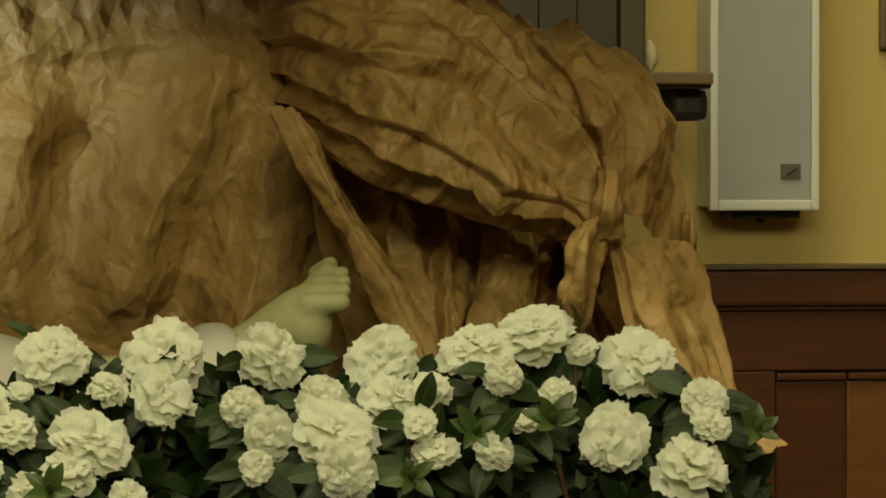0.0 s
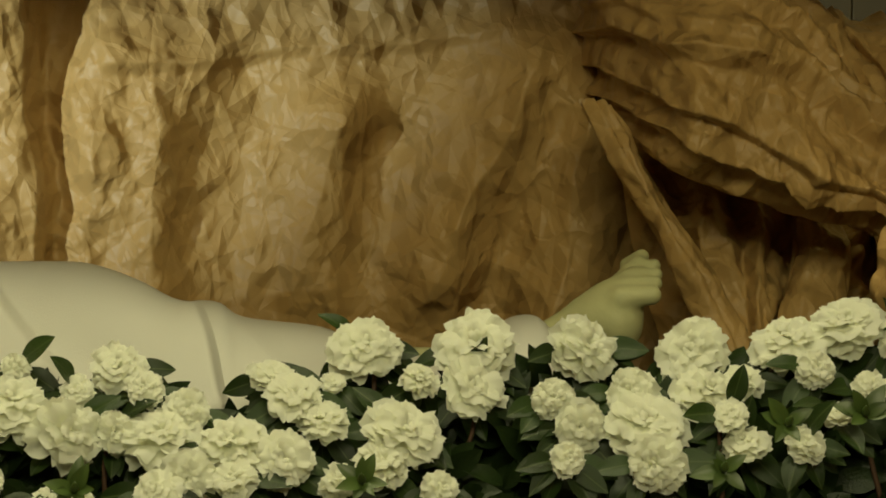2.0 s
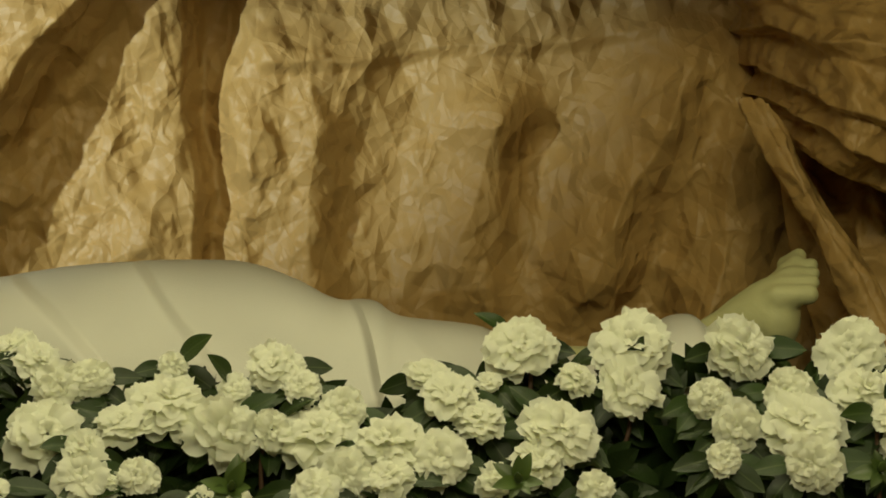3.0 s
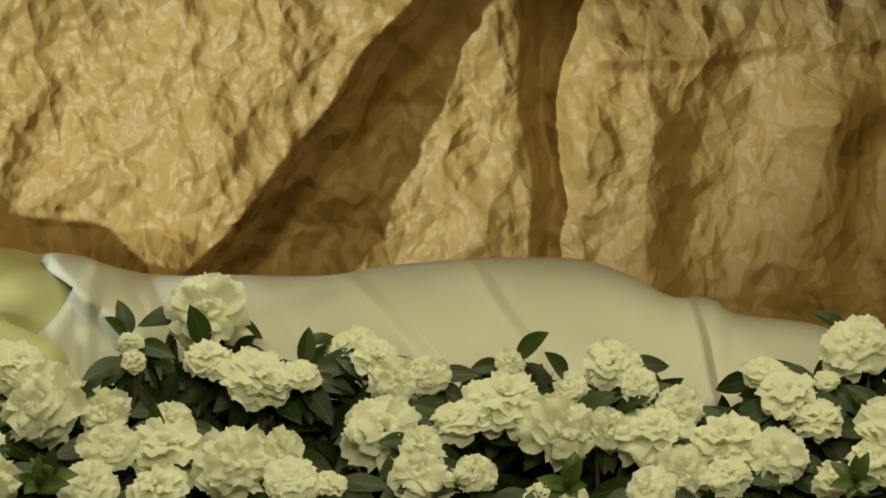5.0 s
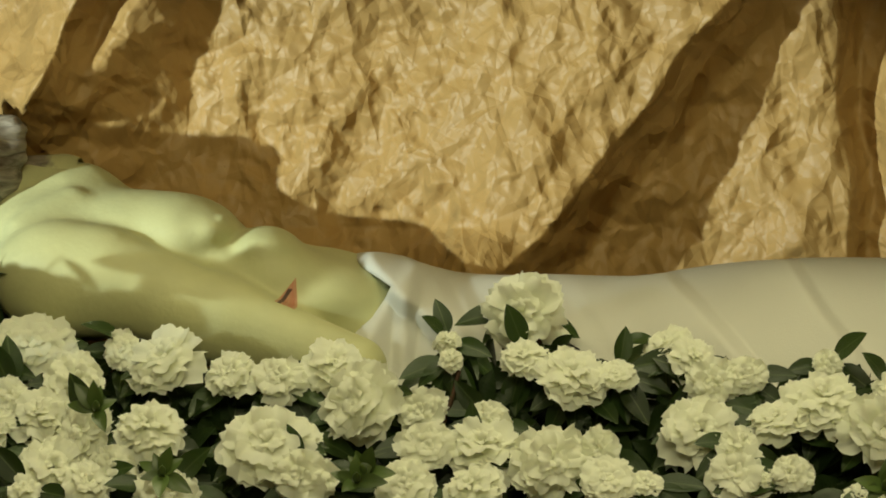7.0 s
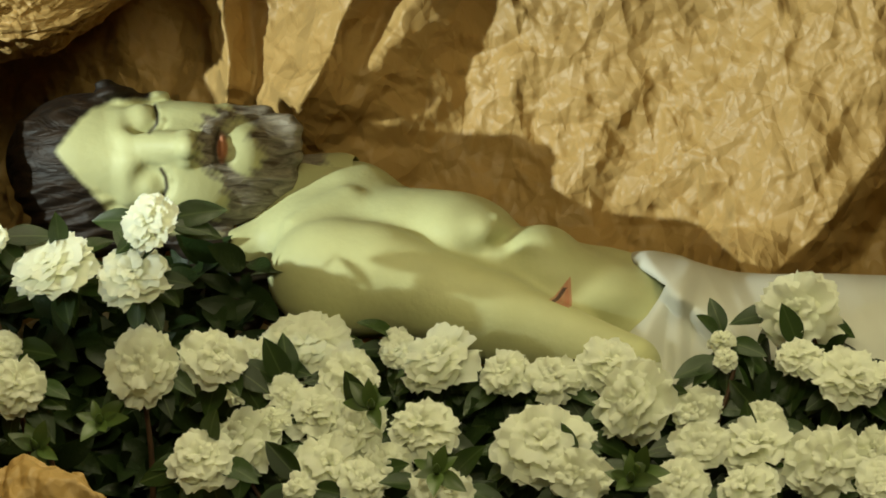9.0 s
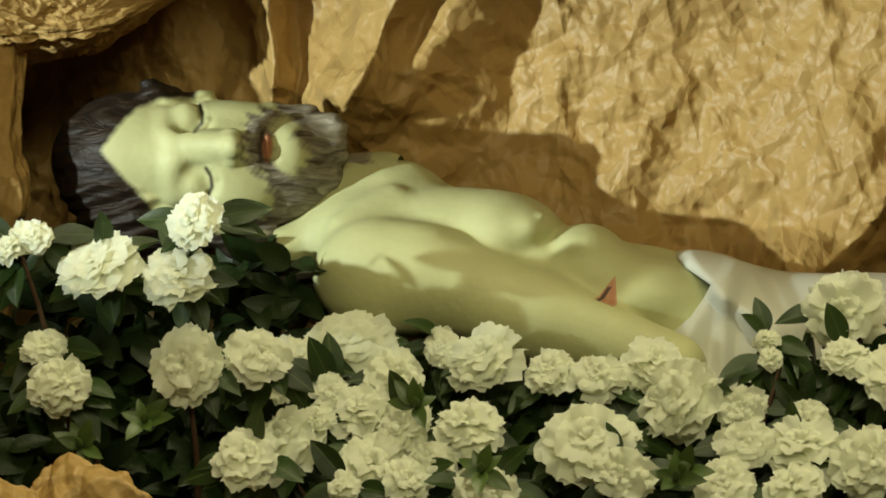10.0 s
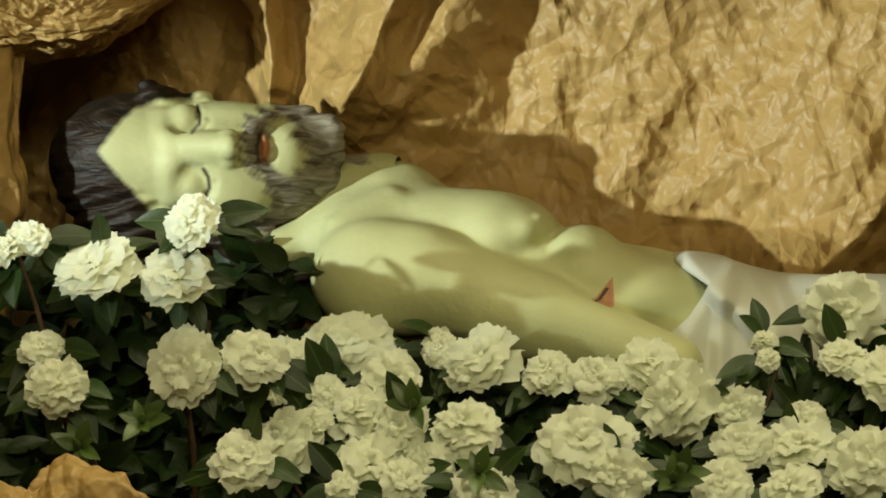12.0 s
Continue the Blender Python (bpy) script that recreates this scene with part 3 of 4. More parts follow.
loft("kraft_paper_hood", [
    [(-1.1116, 4.0800, 1.6021), (-1.1045, 4.0200, 1.5341), (-1.0992, 3.9800, 1.4789), (-1.0862, 3.9700, 1.4242), (-1.1021, 3.9700, 1.3639), (-1.1135, 3.9700, 1.2374)],
    [(-1.1387, 4.0600, 1.6130), (-1.1191, 3.9900, 1.5449), (-1.1005, 3.9400, 1.4845), (-1.0944, 3.9300, 1.4303), (-1.1164, 3.9400, 1.3647), (-1.1390, 3.9400, 1.2388)],
    [(-1.2251, 3.9600, 1.6221), (-1.2004, 3.8800, 1.5548), (-1.1880, 3.8400, 1.4848), (-1.1824, 3.8400, 1.4314), (-1.1880, 3.8400, 1.3672), (-1.1936, 3.8400, 1.2439)],
    [(-1.4143, 3.9000, 1.6222), (-1.3925, 3.8400, 1.5552), (-1.3780, 3.8000, 1.4847), (-1.3780, 3.8000, 1.4310), (-1.3780, 3.8000, 1.3665), (-1.3780, 3.8000, 1.2426)],
    [(-1.5866, 4.2000, 1.6323), (-1.5866, 4.2000, 1.5606), (-1.5866, 4.2000, 1.4830), (-1.5866, 4.2000, 1.4233), (-1.5866, 4.2000, 1.3517), (-1.5866, 4.2000, 1.2141)],
    [(-1.6174, 4.4600, 1.6398), (-1.6174, 4.4600, 1.5641), (-1.6174, 4.4600, 1.4821), (-1.6174, 4.4600, 1.4190), (-1.6174, 4.4600, 1.3433), (-1.6174, 4.4600, 1.1979)],
], "brown kraft paper folded round the head end of the bier", 3, 0.012, 0.004, 100)
loft("kraft_paper_roll", [
    [(-1.6831, 4.4200, 1.5639), (-1.3033, 4.4200, 1.5745), (-1.2017, 4.4200, 1.5765), (-1.1138, 4.4200, 1.5870), (-1.0020, 4.4200, 1.6516)],
    [(-1.5613, 4.1000, 1.5534), (-1.2207, 4.1400, 1.5652), (-1.1311, 4.1600, 1.5674), (-1.0703, 4.2000, 1.5781), (-0.9956, 4.2600, 1.6347)],
    [(-1.4699, 3.8600, 1.5722), (-1.1765, 3.9900, 1.5783), (-1.0984, 4.0400, 1.5766), (-1.0397, 4.0800, 1.5871), (-0.9827, 4.1800, 1.6379)],
    [(-1.4470, 3.8000, 1.6090), (-1.1677, 3.9600, 1.6107), (-1.0903, 4.0100, 1.6003), (-1.0321, 4.0500, 1.6065), (-0.9791, 4.1400, 1.6423)],
    [(-1.4699, 3.8600, 1.6657), (-1.1854, 4.0200, 1.6569), (-1.1011, 4.0500, 1.6572), (-1.0448, 4.1000, 1.6584), (-0.9992, 4.2000, 1.6732)],
    [(-1.6831, 4.4200, 1.7149), (-1.3033, 4.4200, 1.7032), (-1.2017, 4.4200, 1.7020), (-1.1263, 4.4200, 1.7012), (-1.0268, 4.4200, 1.7001)],
], "thick roll of creased brown kraft paper above the head", 9, 0.007, 0.0022, 110, cell=0.05)
# The high left end is added out of view, to shade the lower azaleas.
loft("kraft_paper_mound", [
    [(-1.3009, 3.5000, 1.3518), (-1.1326, 3.5600, 1.3318), (-1.0097, 3.6000, 1.1819), (-0.9584, 3.6200, 1.1924), (-0.9020, 3.6200, 1.1816), (-0.8612, 3.6200, 1.1335)],
    [(-1.2712, 3.4200, 1.2968), (-1.1135, 3.5000, 1.2465), (-0.9957, 3.5500, 1.1715), (-0.9426, 3.5600, 1.1768), (-0.8896, 3.5700, 1.1648), (-0.8517, 3.5800, 1.1178)],
    [(-1.2489, 3.3600, 0.9874), (-1.0944, 3.4400, 0.9838), (-0.9817, 3.5000, 0.9802), (-0.9267, 3.5000, 0.9823), (-0.8771, 3.5200, 0.9813), (-0.8422, 3.5400, 0.9797)],
], "low heap of brown kraft paper before the azaleas, with an unseen raised end that shades them", 3, 0.012, 0.006, 120)




# ---- the figure ----
class Clay:
    """Solid shapes that melt into one another, on a grid of places; each has the number of its paint."""

    def __init__(self, low, high, step):
        self.low, self.step = np.array(low), step
        axes = [np.arange(a, b, step) for a, b in zip(low, high)]
        self.shape = tuple(len(a) for a in axes)
        self.p = np.stack(np.meshgrid(*axes, indexing="ij"), -1)
        self.d = np.full(self.shape, 9.0)
        self.near = np.full(self.shape, 9.0)
        self.paint = np.zeros(self.shape, int)

    def window(self, low, high):
        """The part of the grid near a shape."""
        i = np.clip(np.floor((np.array(low) - self.low) / self.step).astype(int), 0, np.array(self.shape) - 1)
        j = np.clip(np.ceil((np.array(high) - self.low) / self.step).astype(int) + 1, 1, self.shape)
        self.w = tuple(slice(a, max(b, a + 1)) for a, b in zip(i, j))
        self.q = self.p[self.w]

    def melt(self, d, paint, soft):
        old = self.d[self.w]
        h = np.clip(0.5 + 0.5 * (old - d) / soft, 0, 1)
        self.d[self.w] = old * (1 - h) + d * h - soft * h * (1 - h)
        self.paint[self.w] = np.where(d < self.near[self.w], paint, self.paint[self.w])
        self.near[self.w] = np.minimum(self.near[self.w], d)

    def cut(self, d, soft):
        old = self.d[self.w]
        h = np.clip(0.5 - 0.5 * (old + d) / soft, 0, 1)
        self.d[self.w] = old * (1 - h) - d * h + soft * h * (1 - h)

    def egg(self, centre, radii, axes=None):
        centre, r = np.array(centre), np.array(radii)
        reach = (max(r) if axes is not None else r) + 0.03
        self.window(centre - reach, centre + reach)
        q = self.q - centre
        if axes is not None:
            q = q @ np.array(axes).T
        k0, k1 = np.linalg.norm(q / r, axis=-1), np.linalg.norm(q / (r * r), axis=-1) + 1e-9
        return k0 * (k0 - 1) / k1

    def limb(self, a, b, ra, rb):
        a, b = np.array(a), np.array(b)
        reach = max(ra, rb) + 0.03
        self.window(np.minimum(a, b) - reach, np.maximum(a, b) + reach)
        ab = b - a
        t = np.clip((self.q - a) @ ab / (ab @ ab), 0, 1)
        return np.linalg.norm(self.q - a - t[..., None] * ab, axis=-1) - (ra + (rb - ra) * t)

    def locks(self):
        """Waves of carved hair."""
        x, z = self.q[..., 0], self.q[..., 2]
        return 0.0016 * np.sin(z * 190 + 60 * x + 3 * np.sin(x * 40)) + 0.0010 * np.sin(z * 420 - 130 * x + 2)

    def skin(self):
        """The surface as places, faces and the paint of each face."""
        d, s = self.d, self.shape
        inside = d < 0
        total, count = np.zeros((s[0] - 1, s[1] - 1, s[2] - 1, 3)), np.zeros((s[0] - 1, s[1] - 1, s[2] - 1))
        corners = [(i, j, k) for i in (0, 1) for j in (0, 1) for k in (0, 1)]

        def part_of(a, c):
            return a[c[0]:s[0] - 1 + c[0], c[1]:s[1] - 1 + c[1], c[2]:s[2] - 1 + c[2]]

        for c in corners:
            for axis in range(3):
                if c[axis]:
                    continue
                e = list(c)
                e[axis] = 1
                d0, d1 = part_of(d, c), part_of(d, e)
                cross = (d0 < 0) != (d1 < 0)
                t = np.where(cross, d0 / np.where(cross, d0 - d1, 1), 0)
                for ax in range(3):
                    total[..., ax] += np.where(cross, c[ax] + (t if ax == axis else 0), 0)
                count += cross
        has = count > 0
        number = np.full(has.shape, -1)
        number[has] = np.arange(has.sum())
        cell = np.argwhere(has)
        places = self.low + (cell + total[has] / count[has][:, None]) * self.step
        quads, paints = [], []
        for axis in range(3):
            o1, o2 = (axis + 1) % 3, (axis + 2) % 3
            lo, hi = [slice(1, n - 1) for n in s], [slice(1, n - 1) for n in s]
            hi[axis] = slice(2, s[axis])
            a, b = inside[tuple(lo)], inside[tuple(hi)]
            for flip in (False, True):
                at = np.argwhere((a & ~b) if not flip else (~a & b)) + 1
                at = at[at[:, axis] < s[axis] - 1]
                ring = []
                for du, dv in ((0, 0), (1, 0), (1, 1), (0, 1)):
                    q = at.copy()
                    q[:, o1] -= 1 - du
                    q[:, o2] -= 1 - dv
                    ring.append(number[q[:, 0], q[:, 1], q[:, 2]])
                ring = np.stack(ring if not flip else ring[::-1], -1)
                ok = (ring >= 0).all(1)
                quads.append(ring[ok])
                paints.append(self.paint[at[ok, 0], at[ok, 1], at[ok, 2]])
        return places, np.concatenate(quads), np.concatenate(paints)


def blot(i, j, corners):
    """How far places lie inside an outline, in its own units; less than nothing outside."""
    c = np.array(corners, float)
    best, odd = np.full(i.shape, 1e9), np.zeros(i.shape, bool)
    for (x0, y0), (x1, y1) in zip(c, np.roll(c, -1, 0)):
        t = np.clip(((i - x0) * (x1 - x0) + (j - y0) * (y1 - y0)) / ((x1 - x0) ** 2 + (y1 - y0) ** 2), 0, 1)
        best = np.minimum(best, np.hypot(i - x0 - t * (x1 - x0), j - y0 - t * (y1 - y0)))
        odd ^= ((y0 > j) != (y1 > j)) & (i < (x1 - x0) * (j - y0) / (y1 - y0 + 1e-12) + x0)
    return np.where(odd, best, -best)


HEAD, UNIT = np.array((-0.9179, 4.0500, 1.4625)), 0.000544
ALONG, ABOVE, FACING = np.array((0.977, 0.212, 0.0)), np.array((0.0, 0.0, 1.0)), np.array((0.212, -0.977, 0.0))


def head_clay():
    """The head lies on its side: i runs from brow to chin, j from the lower cheek to the upper, k out of the face."""
    s, axes = UNIT, (ALONG, ABOVE, FACING)

    def at(i, j, k):
        return HEAD + s * (ALONG * i + ABOVE * j + FACING * k)

    def r(*v):
        return [s * e for e in v]

    def out(i, j):
        return 156 * math.sqrt(max(0.02, 1 - (i / 184) ** 2 - (j / 114) ** 2))

    c = Clay(HEAD + (-0.185, -0.135, -0.165), HEAD + (0.175, 0.075, 0.095), 0.0015)
    c.melt(c.egg(at(-150, 5, -20), r(148, 122, 150), axes), 0, 0.01)
    c.melt(c.egg(at(0, 0, 0), r(184, 112, 154), axes), 0, 0.02)
    c.melt(c.egg(at(118, -4, 10), r(100, 97, 112), axes), 0, 0.02)
    # cheekbones
    c.melt(c.egg(at(36, 82, 56), r(66, 22, 40), axes), 0, 0.015)
    c.melt(c.egg(at(30, -60, 104), r(62, 38, 36), axes), 0, 0.02)
    # sockets, brows and closed lids with the line of the lashes
    for i, j, line in ((-54, 74, ((-34, 104), (-27, 90), (-26, 72), (-36, 54))), (-40, -36, ((-20, -8), (-11, -22), (-9, -40), (-16, -60)))):
        k = out(i, j)
        c.cut(c.egg(at(i, j, k + 8), r(40, 38, 26), axes), 0.010)
        c.melt(c.egg(at(i, j, k - 38), r(31, 33, 32), axes), 0, 0.005)
        for (i0, j0), (i1, j1) in zip(line, line[1:]):
            c.cut(c.limb(at(i0, j0, out(i0, j0) - 8), at(i1, j1, out(i1, j1) - 8), s * 4, s * 4), 0.003)
            c.melt(c.limb(at(i0 + 9, j0, out(i0, j0) - 14), at(i1 + 9, j1, out(i1, j1) - 14), s * 6, s * 6), 0, 0.004)
    c.melt(c.limb(at(-90, 78, out(-90, 78) - 8), at(-84, 50, out(-84, 50) - 9), s * 8, s * 9), 0, 0.016)
    c.melt(c.limb(at(-74, 8, out(-74, 8) - 9), at(-76, -58, out(-76, -58) - 9), s * 9, s * 8), 0, 0.016)
    # nose, with a broad bridge and wings
    c.melt(c.limb(at(-70, 34, out(-70, 34) - 15), at(20, 32, 160), s * 14, s * 18), 0, 0.012)
    c.melt(c.limb(at(-40, 32, 128), at(22, 31, 150), s * 20, s * 26), 0, 0.008)
    c.melt(c.egg(at(28, 30, 172), r(18, 20, 20), axes), 0, 0.006)
    for j in (6, 50):
        c.melt(c.egg(at(28, j, 150), r(17, 12, 16), axes), 0, 0.005)
    for j in (17, 40):
        c.cut(c.egg(at(47, j, 160), r(7, 7, 12), axes), 0.003)
    # moustache, lips and chin
    for j0, j1, j2 in ((36, 62, 84), (18, -6, -40)):
        c.melt(c.limb(at(54, j0, 138), at(68, j1, 128), s * 11, s * 11), 0, 0.004)
        c.melt(c.limb(at(68, j1, 128), at(98, j2, 96), s * 11, s * 10), 0, 0.006)
    c.melt(c.egg(at(70, 28, 132), r(10, 20, 14), axes), 0, 0.004)
    c.melt(c.egg(at(90, 28, 132), r(10, 24, 15), axes), 0, 0.003)
    c.cut(c.limb(at(78, 4, 146), at(78, 50, 142), s * 5, s * 5), 0.003)
    c.cut(c.limb(at(104, 8, 140), at(104, 46, 138), s * 7, s * 7), 0.006)
    c.melt(c.egg(at(128, 22, 106), r(34, 42, 32), axes), 0, 0.012)
    # beard, fullest at its tip
    for i0, j0, k0, i1, j1, k1, r0, r1 in ((150, 70, 40, 205, 62, 60, 28, 24), (150, 40, 70, 206, 40, 62, 34, 24), (160, -10, 60, 204, 20, 55, 40, 28), (120, -60, 60, 190, -20, 50, 36, 32), (60, -92, 40, 130, -66, 50, 26, 34), (100, 84, 40, 160, 82, 40, 16, 20)):
        c.melt(c.limb(at(i0, j0, k0), at(i1, j1, k1), s * r0, s * r1) + 0.8 * c.locks(), 0, 0.010)
    # hair, parted over the brow, in locks that run back
    for i0, j0, k0, i1, j1, k1, r0, r1 in ((-20, 112, 10, -110, 118, 34, 14, 26), (-110, 118, 34, -185, 70, 50, 26, 32), (-185, 70, 50, -216, 22, 62, 32, 26), (-214, 14, 62, -180, -34, 86, 24, 28), (-180, -34, 86, -138, -76, 92, 28, 28), (-138, -76, 92, -60, -118, 66, 28, 26),
                                       (-230, 30, 20, -215, -50, 40, 56, 60), (-215, -50, 40, -150, -110, 50, 58, 56), (-150, -110, 50, -40, -140, 40, 50, 40), (-60, -118, 50, 50, -130, 30, 30, 24),
                                       (30, -140, 50, 90, -180, 60, 36, 44), (90, -160, 50, 160, -235, 60, 46, 42), (60, -190, 70, 130, -262, 76, 44, 40), (130, -150, 30, 175, -200, 30, 28, 30), (160, -235, 56, 200, -275, 50, 34, 22)):
        c.melt(c.limb(at(i0, j0, k0), at(i1, j1, k1), s * r0, s * r1) + 1.5 * c.locks(), 0, 0.007)
    c.melt(c.limb(at(150, -50, -20), at(300, -50, -30), s * 62, s * 70), 0, 0.010)
    return c


def head_paint(p):
    """Shares of hair, beard, lip and dark line at places on the head."""
    d = (p - HEAD) / UNIT
    i, j, k = d @ ALONG, d @ ABOVE, d @ FACING
    i, j = i * (1 - 0.000133 * k), j * (1 - 0.000133 * k)
    wave = 3.5 * np.sin(i * 0.16 + 3 * np.sin(j * 0.07)) + 2.5 * np.sin(j * 0.31 + i * 0.12) + 1.5 * np.sin(i * 0.55 - j * 0.4)
    hair = np.maximum(blot(i, j, ((-40, 113), (-95, 114), (-140, 96), (-170, 66), (-202, 22), (-174, -12), (-140, -46), (-112, -80), (-82, -112), (30, -124), (105, -128), (140, -152), (162, -172), (215, -262), (200, -330), (-350, -330), (-350, 170), (-20, 190))), -60)
    beard = blot(i, j, ((46, 66), (60, 84), (100, 101), (180, 130), (280, 110), (270, -30), (190, -130), (90, -132), (40, -124), (36, -112), (74, -98), (98, -72), (90, -40), (74, -18), (52, -4), (44, 26)))
    chin = blot(i, j, ((98, 75), (122, 82), (148, 68), (132, 46), (156, 28), (160, 8), (136, -20), (108, -14), (96, 10), (93, 40)))
    beard = np.minimum(beard + 1.4 * wave, -chin + 0.9 * wave)
    lip = 1 - np.hypot((i - 87) / 10, (j - 28) / 23)
    line = -99 + 0 * i
    for corners in (((-30, 103), (-25, 88), (-26, 70), (-38, 56)), ((-18, -8), (-10, -22), (-8, -40), (-16, -58)), ((77, 2), (75, 30), (80, 52))):
        for (x0, y0), (x1, y1) in zip(corners, corners[1:]):
            t = np.clip(((i - x0) * (x1 - x0) + (j - y0) * (y1 - y0)) / ((x1 - x0) ** 2 + (y1 - y0) ** 2), 0, 1)
            line = np.maximum(line, 3.4 - np.hypot(i - x0 - t * (x1 - x0), j - y0 - t * (y1 - y0)))

    def soft(v, wide):
        return np.clip(v / wide * 0.5 + 0.5, 0, 1)

    return {"hair": soft(hair + 0.25 * wave, 5), "beard": soft(beard, 8), "lip": soft(lip, 0.25), "dark_line": soft(line, 2.5)}


def body_clay():
    c = Clay((-0.98, 3.84, 1.20), (-0.32, 4.22, 1.48), 0.0030)
    # neck, chest and belly
    c.melt(c.limb((-0.8341, 4.0800, 1.4319), (-0.7477, 4.1000, 1.4152), 0.040, 0.050), 0, 0.02)
    c.melt(c.limb((-0.7309, 4.1000, 1.3881), (-0.6217, 4.1000, 1.3677), 0.054, 0.052), 0, 0.02)
    c.melt(c.egg((-0.7459, 4.0900, 1.4138), (0.042, 0.055, 0.030)), 0, 0.015)
    c.melt(c.egg((-0.6848, 4.0600, 1.3943), (0.105, 0.065, 0.045)), 0, 0.016)
    c.melt(c.egg((-0.6353, 4.0450, 1.3933), (0.050, 0.062, 0.038)), 0, 0.014)
    c.melt(c.egg((-0.6056, 4.0300, 1.4009), (0.022, 0.040, 0.017)), 0, 0.012)
    c.melt(c.egg((-0.5931, 4.0120, 1.4111), (0.0050, 0.010, 0.0050)), 0, 0.003)
    c.melt(c.egg((-0.5963, 4.0600, 1.3527), (0.090, 0.072, 0.042)), 0, 0.014)
    c.melt(c.limb((-0.5660, 4.0800, 1.3522), (-0.4692, 4.1000, 1.3367), 0.045, 0.029), 0, 0.015)
    c.melt(c.egg((-0.5546, 4.0450, 1.3817), (0.032, 0.050, 0.023)), 0, 0.010)
    c.melt(c.egg((-0.5454, 4.0500, 1.3555), (0.050, 0.062, 0.034)), 0, 0.012)
    c.melt(c.egg((-0.5138, 4.0600, 1.3352), (0.080, 0.072, 0.038)), 0, 0.015)
    c.melt(c.limb((-0.4968, 4.1000, 1.3365), (-0.3997, 4.1200, 1.3226), 0.036, 0.030), 0, 0.03)
    c.melt(c.egg((-0.4919, 4.0600, 1.3000), (0.085, 0.055, 0.050)), 0, 0.02)
    # shoulder slope, collarbone and the hollow beside it
    c.melt(c.limb((-0.8462, 4.0300, 1.3807), (-0.7535, 4.0700, 1.4230), 0.020, 0.022), 0, 0.02)
    c.melt(c.egg((-0.7665, 4.0500, 1.3888), (0.068, 0.055, 0.045)), 0, 0.015)
    c.melt(c.limb((-0.7846, 4.0000, 1.4025), (-0.7414, 4.0350, 1.4269), 0.008, 0.009), 0, 0.02)
    # near shoulder and arm
    c.melt(c.egg((-0.7476, 3.9850, 1.3631), (0.058, 0.050, 0.046)), 0, 0.022)
    c.melt(c.egg((-0.7304, 3.9750, 1.3506), (0.074, 0.052, 0.054)), 0, 0.015)
    c.melt(c.limb((-0.6977, 3.9750, 1.3540), (-0.5892, 3.9750, 1.3162), 0.048, 0.040), 0, 0.016)
    c.melt(c.limb((-0.5892, 3.9750, 1.3162), (-0.4590, 3.9650, 1.2730), 0.040, 0.030), 0, 0.016)
    c.cut(c.limb((-0.8534, 3.9850, 1.3722), (-0.8039, 3.9750, 1.3798), 0.005, 0.002), 0.010)
    return c


def leg_clay():
    """Legs, under the cloth."""
    c = Clay((-0.46, 4.05, 1.20), (0.56, 4.21, 1.34), 0.0050)
    c.melt(c.limb((-0.4170, 4.1300, 1.2910), (0.0493, 4.1300, 1.2694), 0.031, 0.027), 0, 0.02)
    c.melt(c.limb((0.0493, 4.1300, 1.2694), (0.5100, 4.1100, 1.2700), 0.027, 0.016), 0, 0.02)
    return c


def foot_clay():
    """The foot, sole outward, toes side by side at the top."""
    c = Clay((0.40, 3.99, 1.22), (0.66, 4.20, 1.40), 0.0018)
    c.melt(c.limb((0.4883, 4.1100, 1.2878), (0.5535, 4.1000, 1.3180), 0.020, 0.027), 0, 0.02)
    c.melt(c.egg((0.5632, 4.0900, 1.3156), (0.026, 0.030, 0.034)), 0, 0.015)
    c.melt(c.limb((0.5424, 4.1000, 1.3164), (0.5841, 4.1000, 1.3525), 0.020, 0.014), 0, 0.02)
    c.melt(c.limb((0.5451, 4.1200, 1.3255), (0.5886, 4.1200, 1.3684), 0.010, 0.009), 0, 0.012)
    c.melt(c.limb((0.5800, 4.1300, 1.3670), (0.5934, 4.1300, 1.3758), 0.0083, 0.0075), 0, 0.006)
    c.melt(c.limb((0.5790, 4.1150, 1.3619), (0.6035, 4.1150, 1.3673), 0.0075, 0.0068), 0, 0.006)
    c.melt(c.limb((0.5757, 4.1000, 1.3558), (0.6030, 4.1000, 1.3595), 0.0075, 0.0068), 0, 0.006)
    c.melt(c.limb((0.5714, 4.0850, 1.3487), (0.6002, 4.0850, 1.3513), 0.0079, 0.0072), 0, 0.006)
    c.melt(c.limb((0.5649, 4.0700, 1.3383), (0.5947, 4.0700, 1.3403), 0.0105, 0.0095), 0, 0.009)
    return c


def figure():
    places, faces, start = [], [], 0
    shares = {"hair": [], "beard": [], "lip": [], "dark_line": []}
    for c in (head_clay(), body_clay(), leg_clay(), foot_clay()):
        p, f, m = c.skin()
        paint = head_paint(p) if not places else {}
        for key in shares:
            shares[key].append(paint.get(key, np.zeros(len(p))))
        places.append(p)
        faces.append(f + start)
        start += len(p)
    me = bpy.data.meshes.new("reclining_statue")
    me.from_pydata(np.concatenate(places).tolist(), [], np.concatenate(faces).tolist())
    me.materials.append(SKIN)
    for key, values in shares.items():
        me.attributes.new(key, "FLOAT", "POINT").data.foreach_set("value", np.concatenate(values))
    me.polygons.foreach_set("use_smooth", [True] * len(me.polygons))
    me.update()
    return tagged(new("reclining_statue", me), "painted plaster statue of a bearded figure lying on the bier", "statue")


figure()


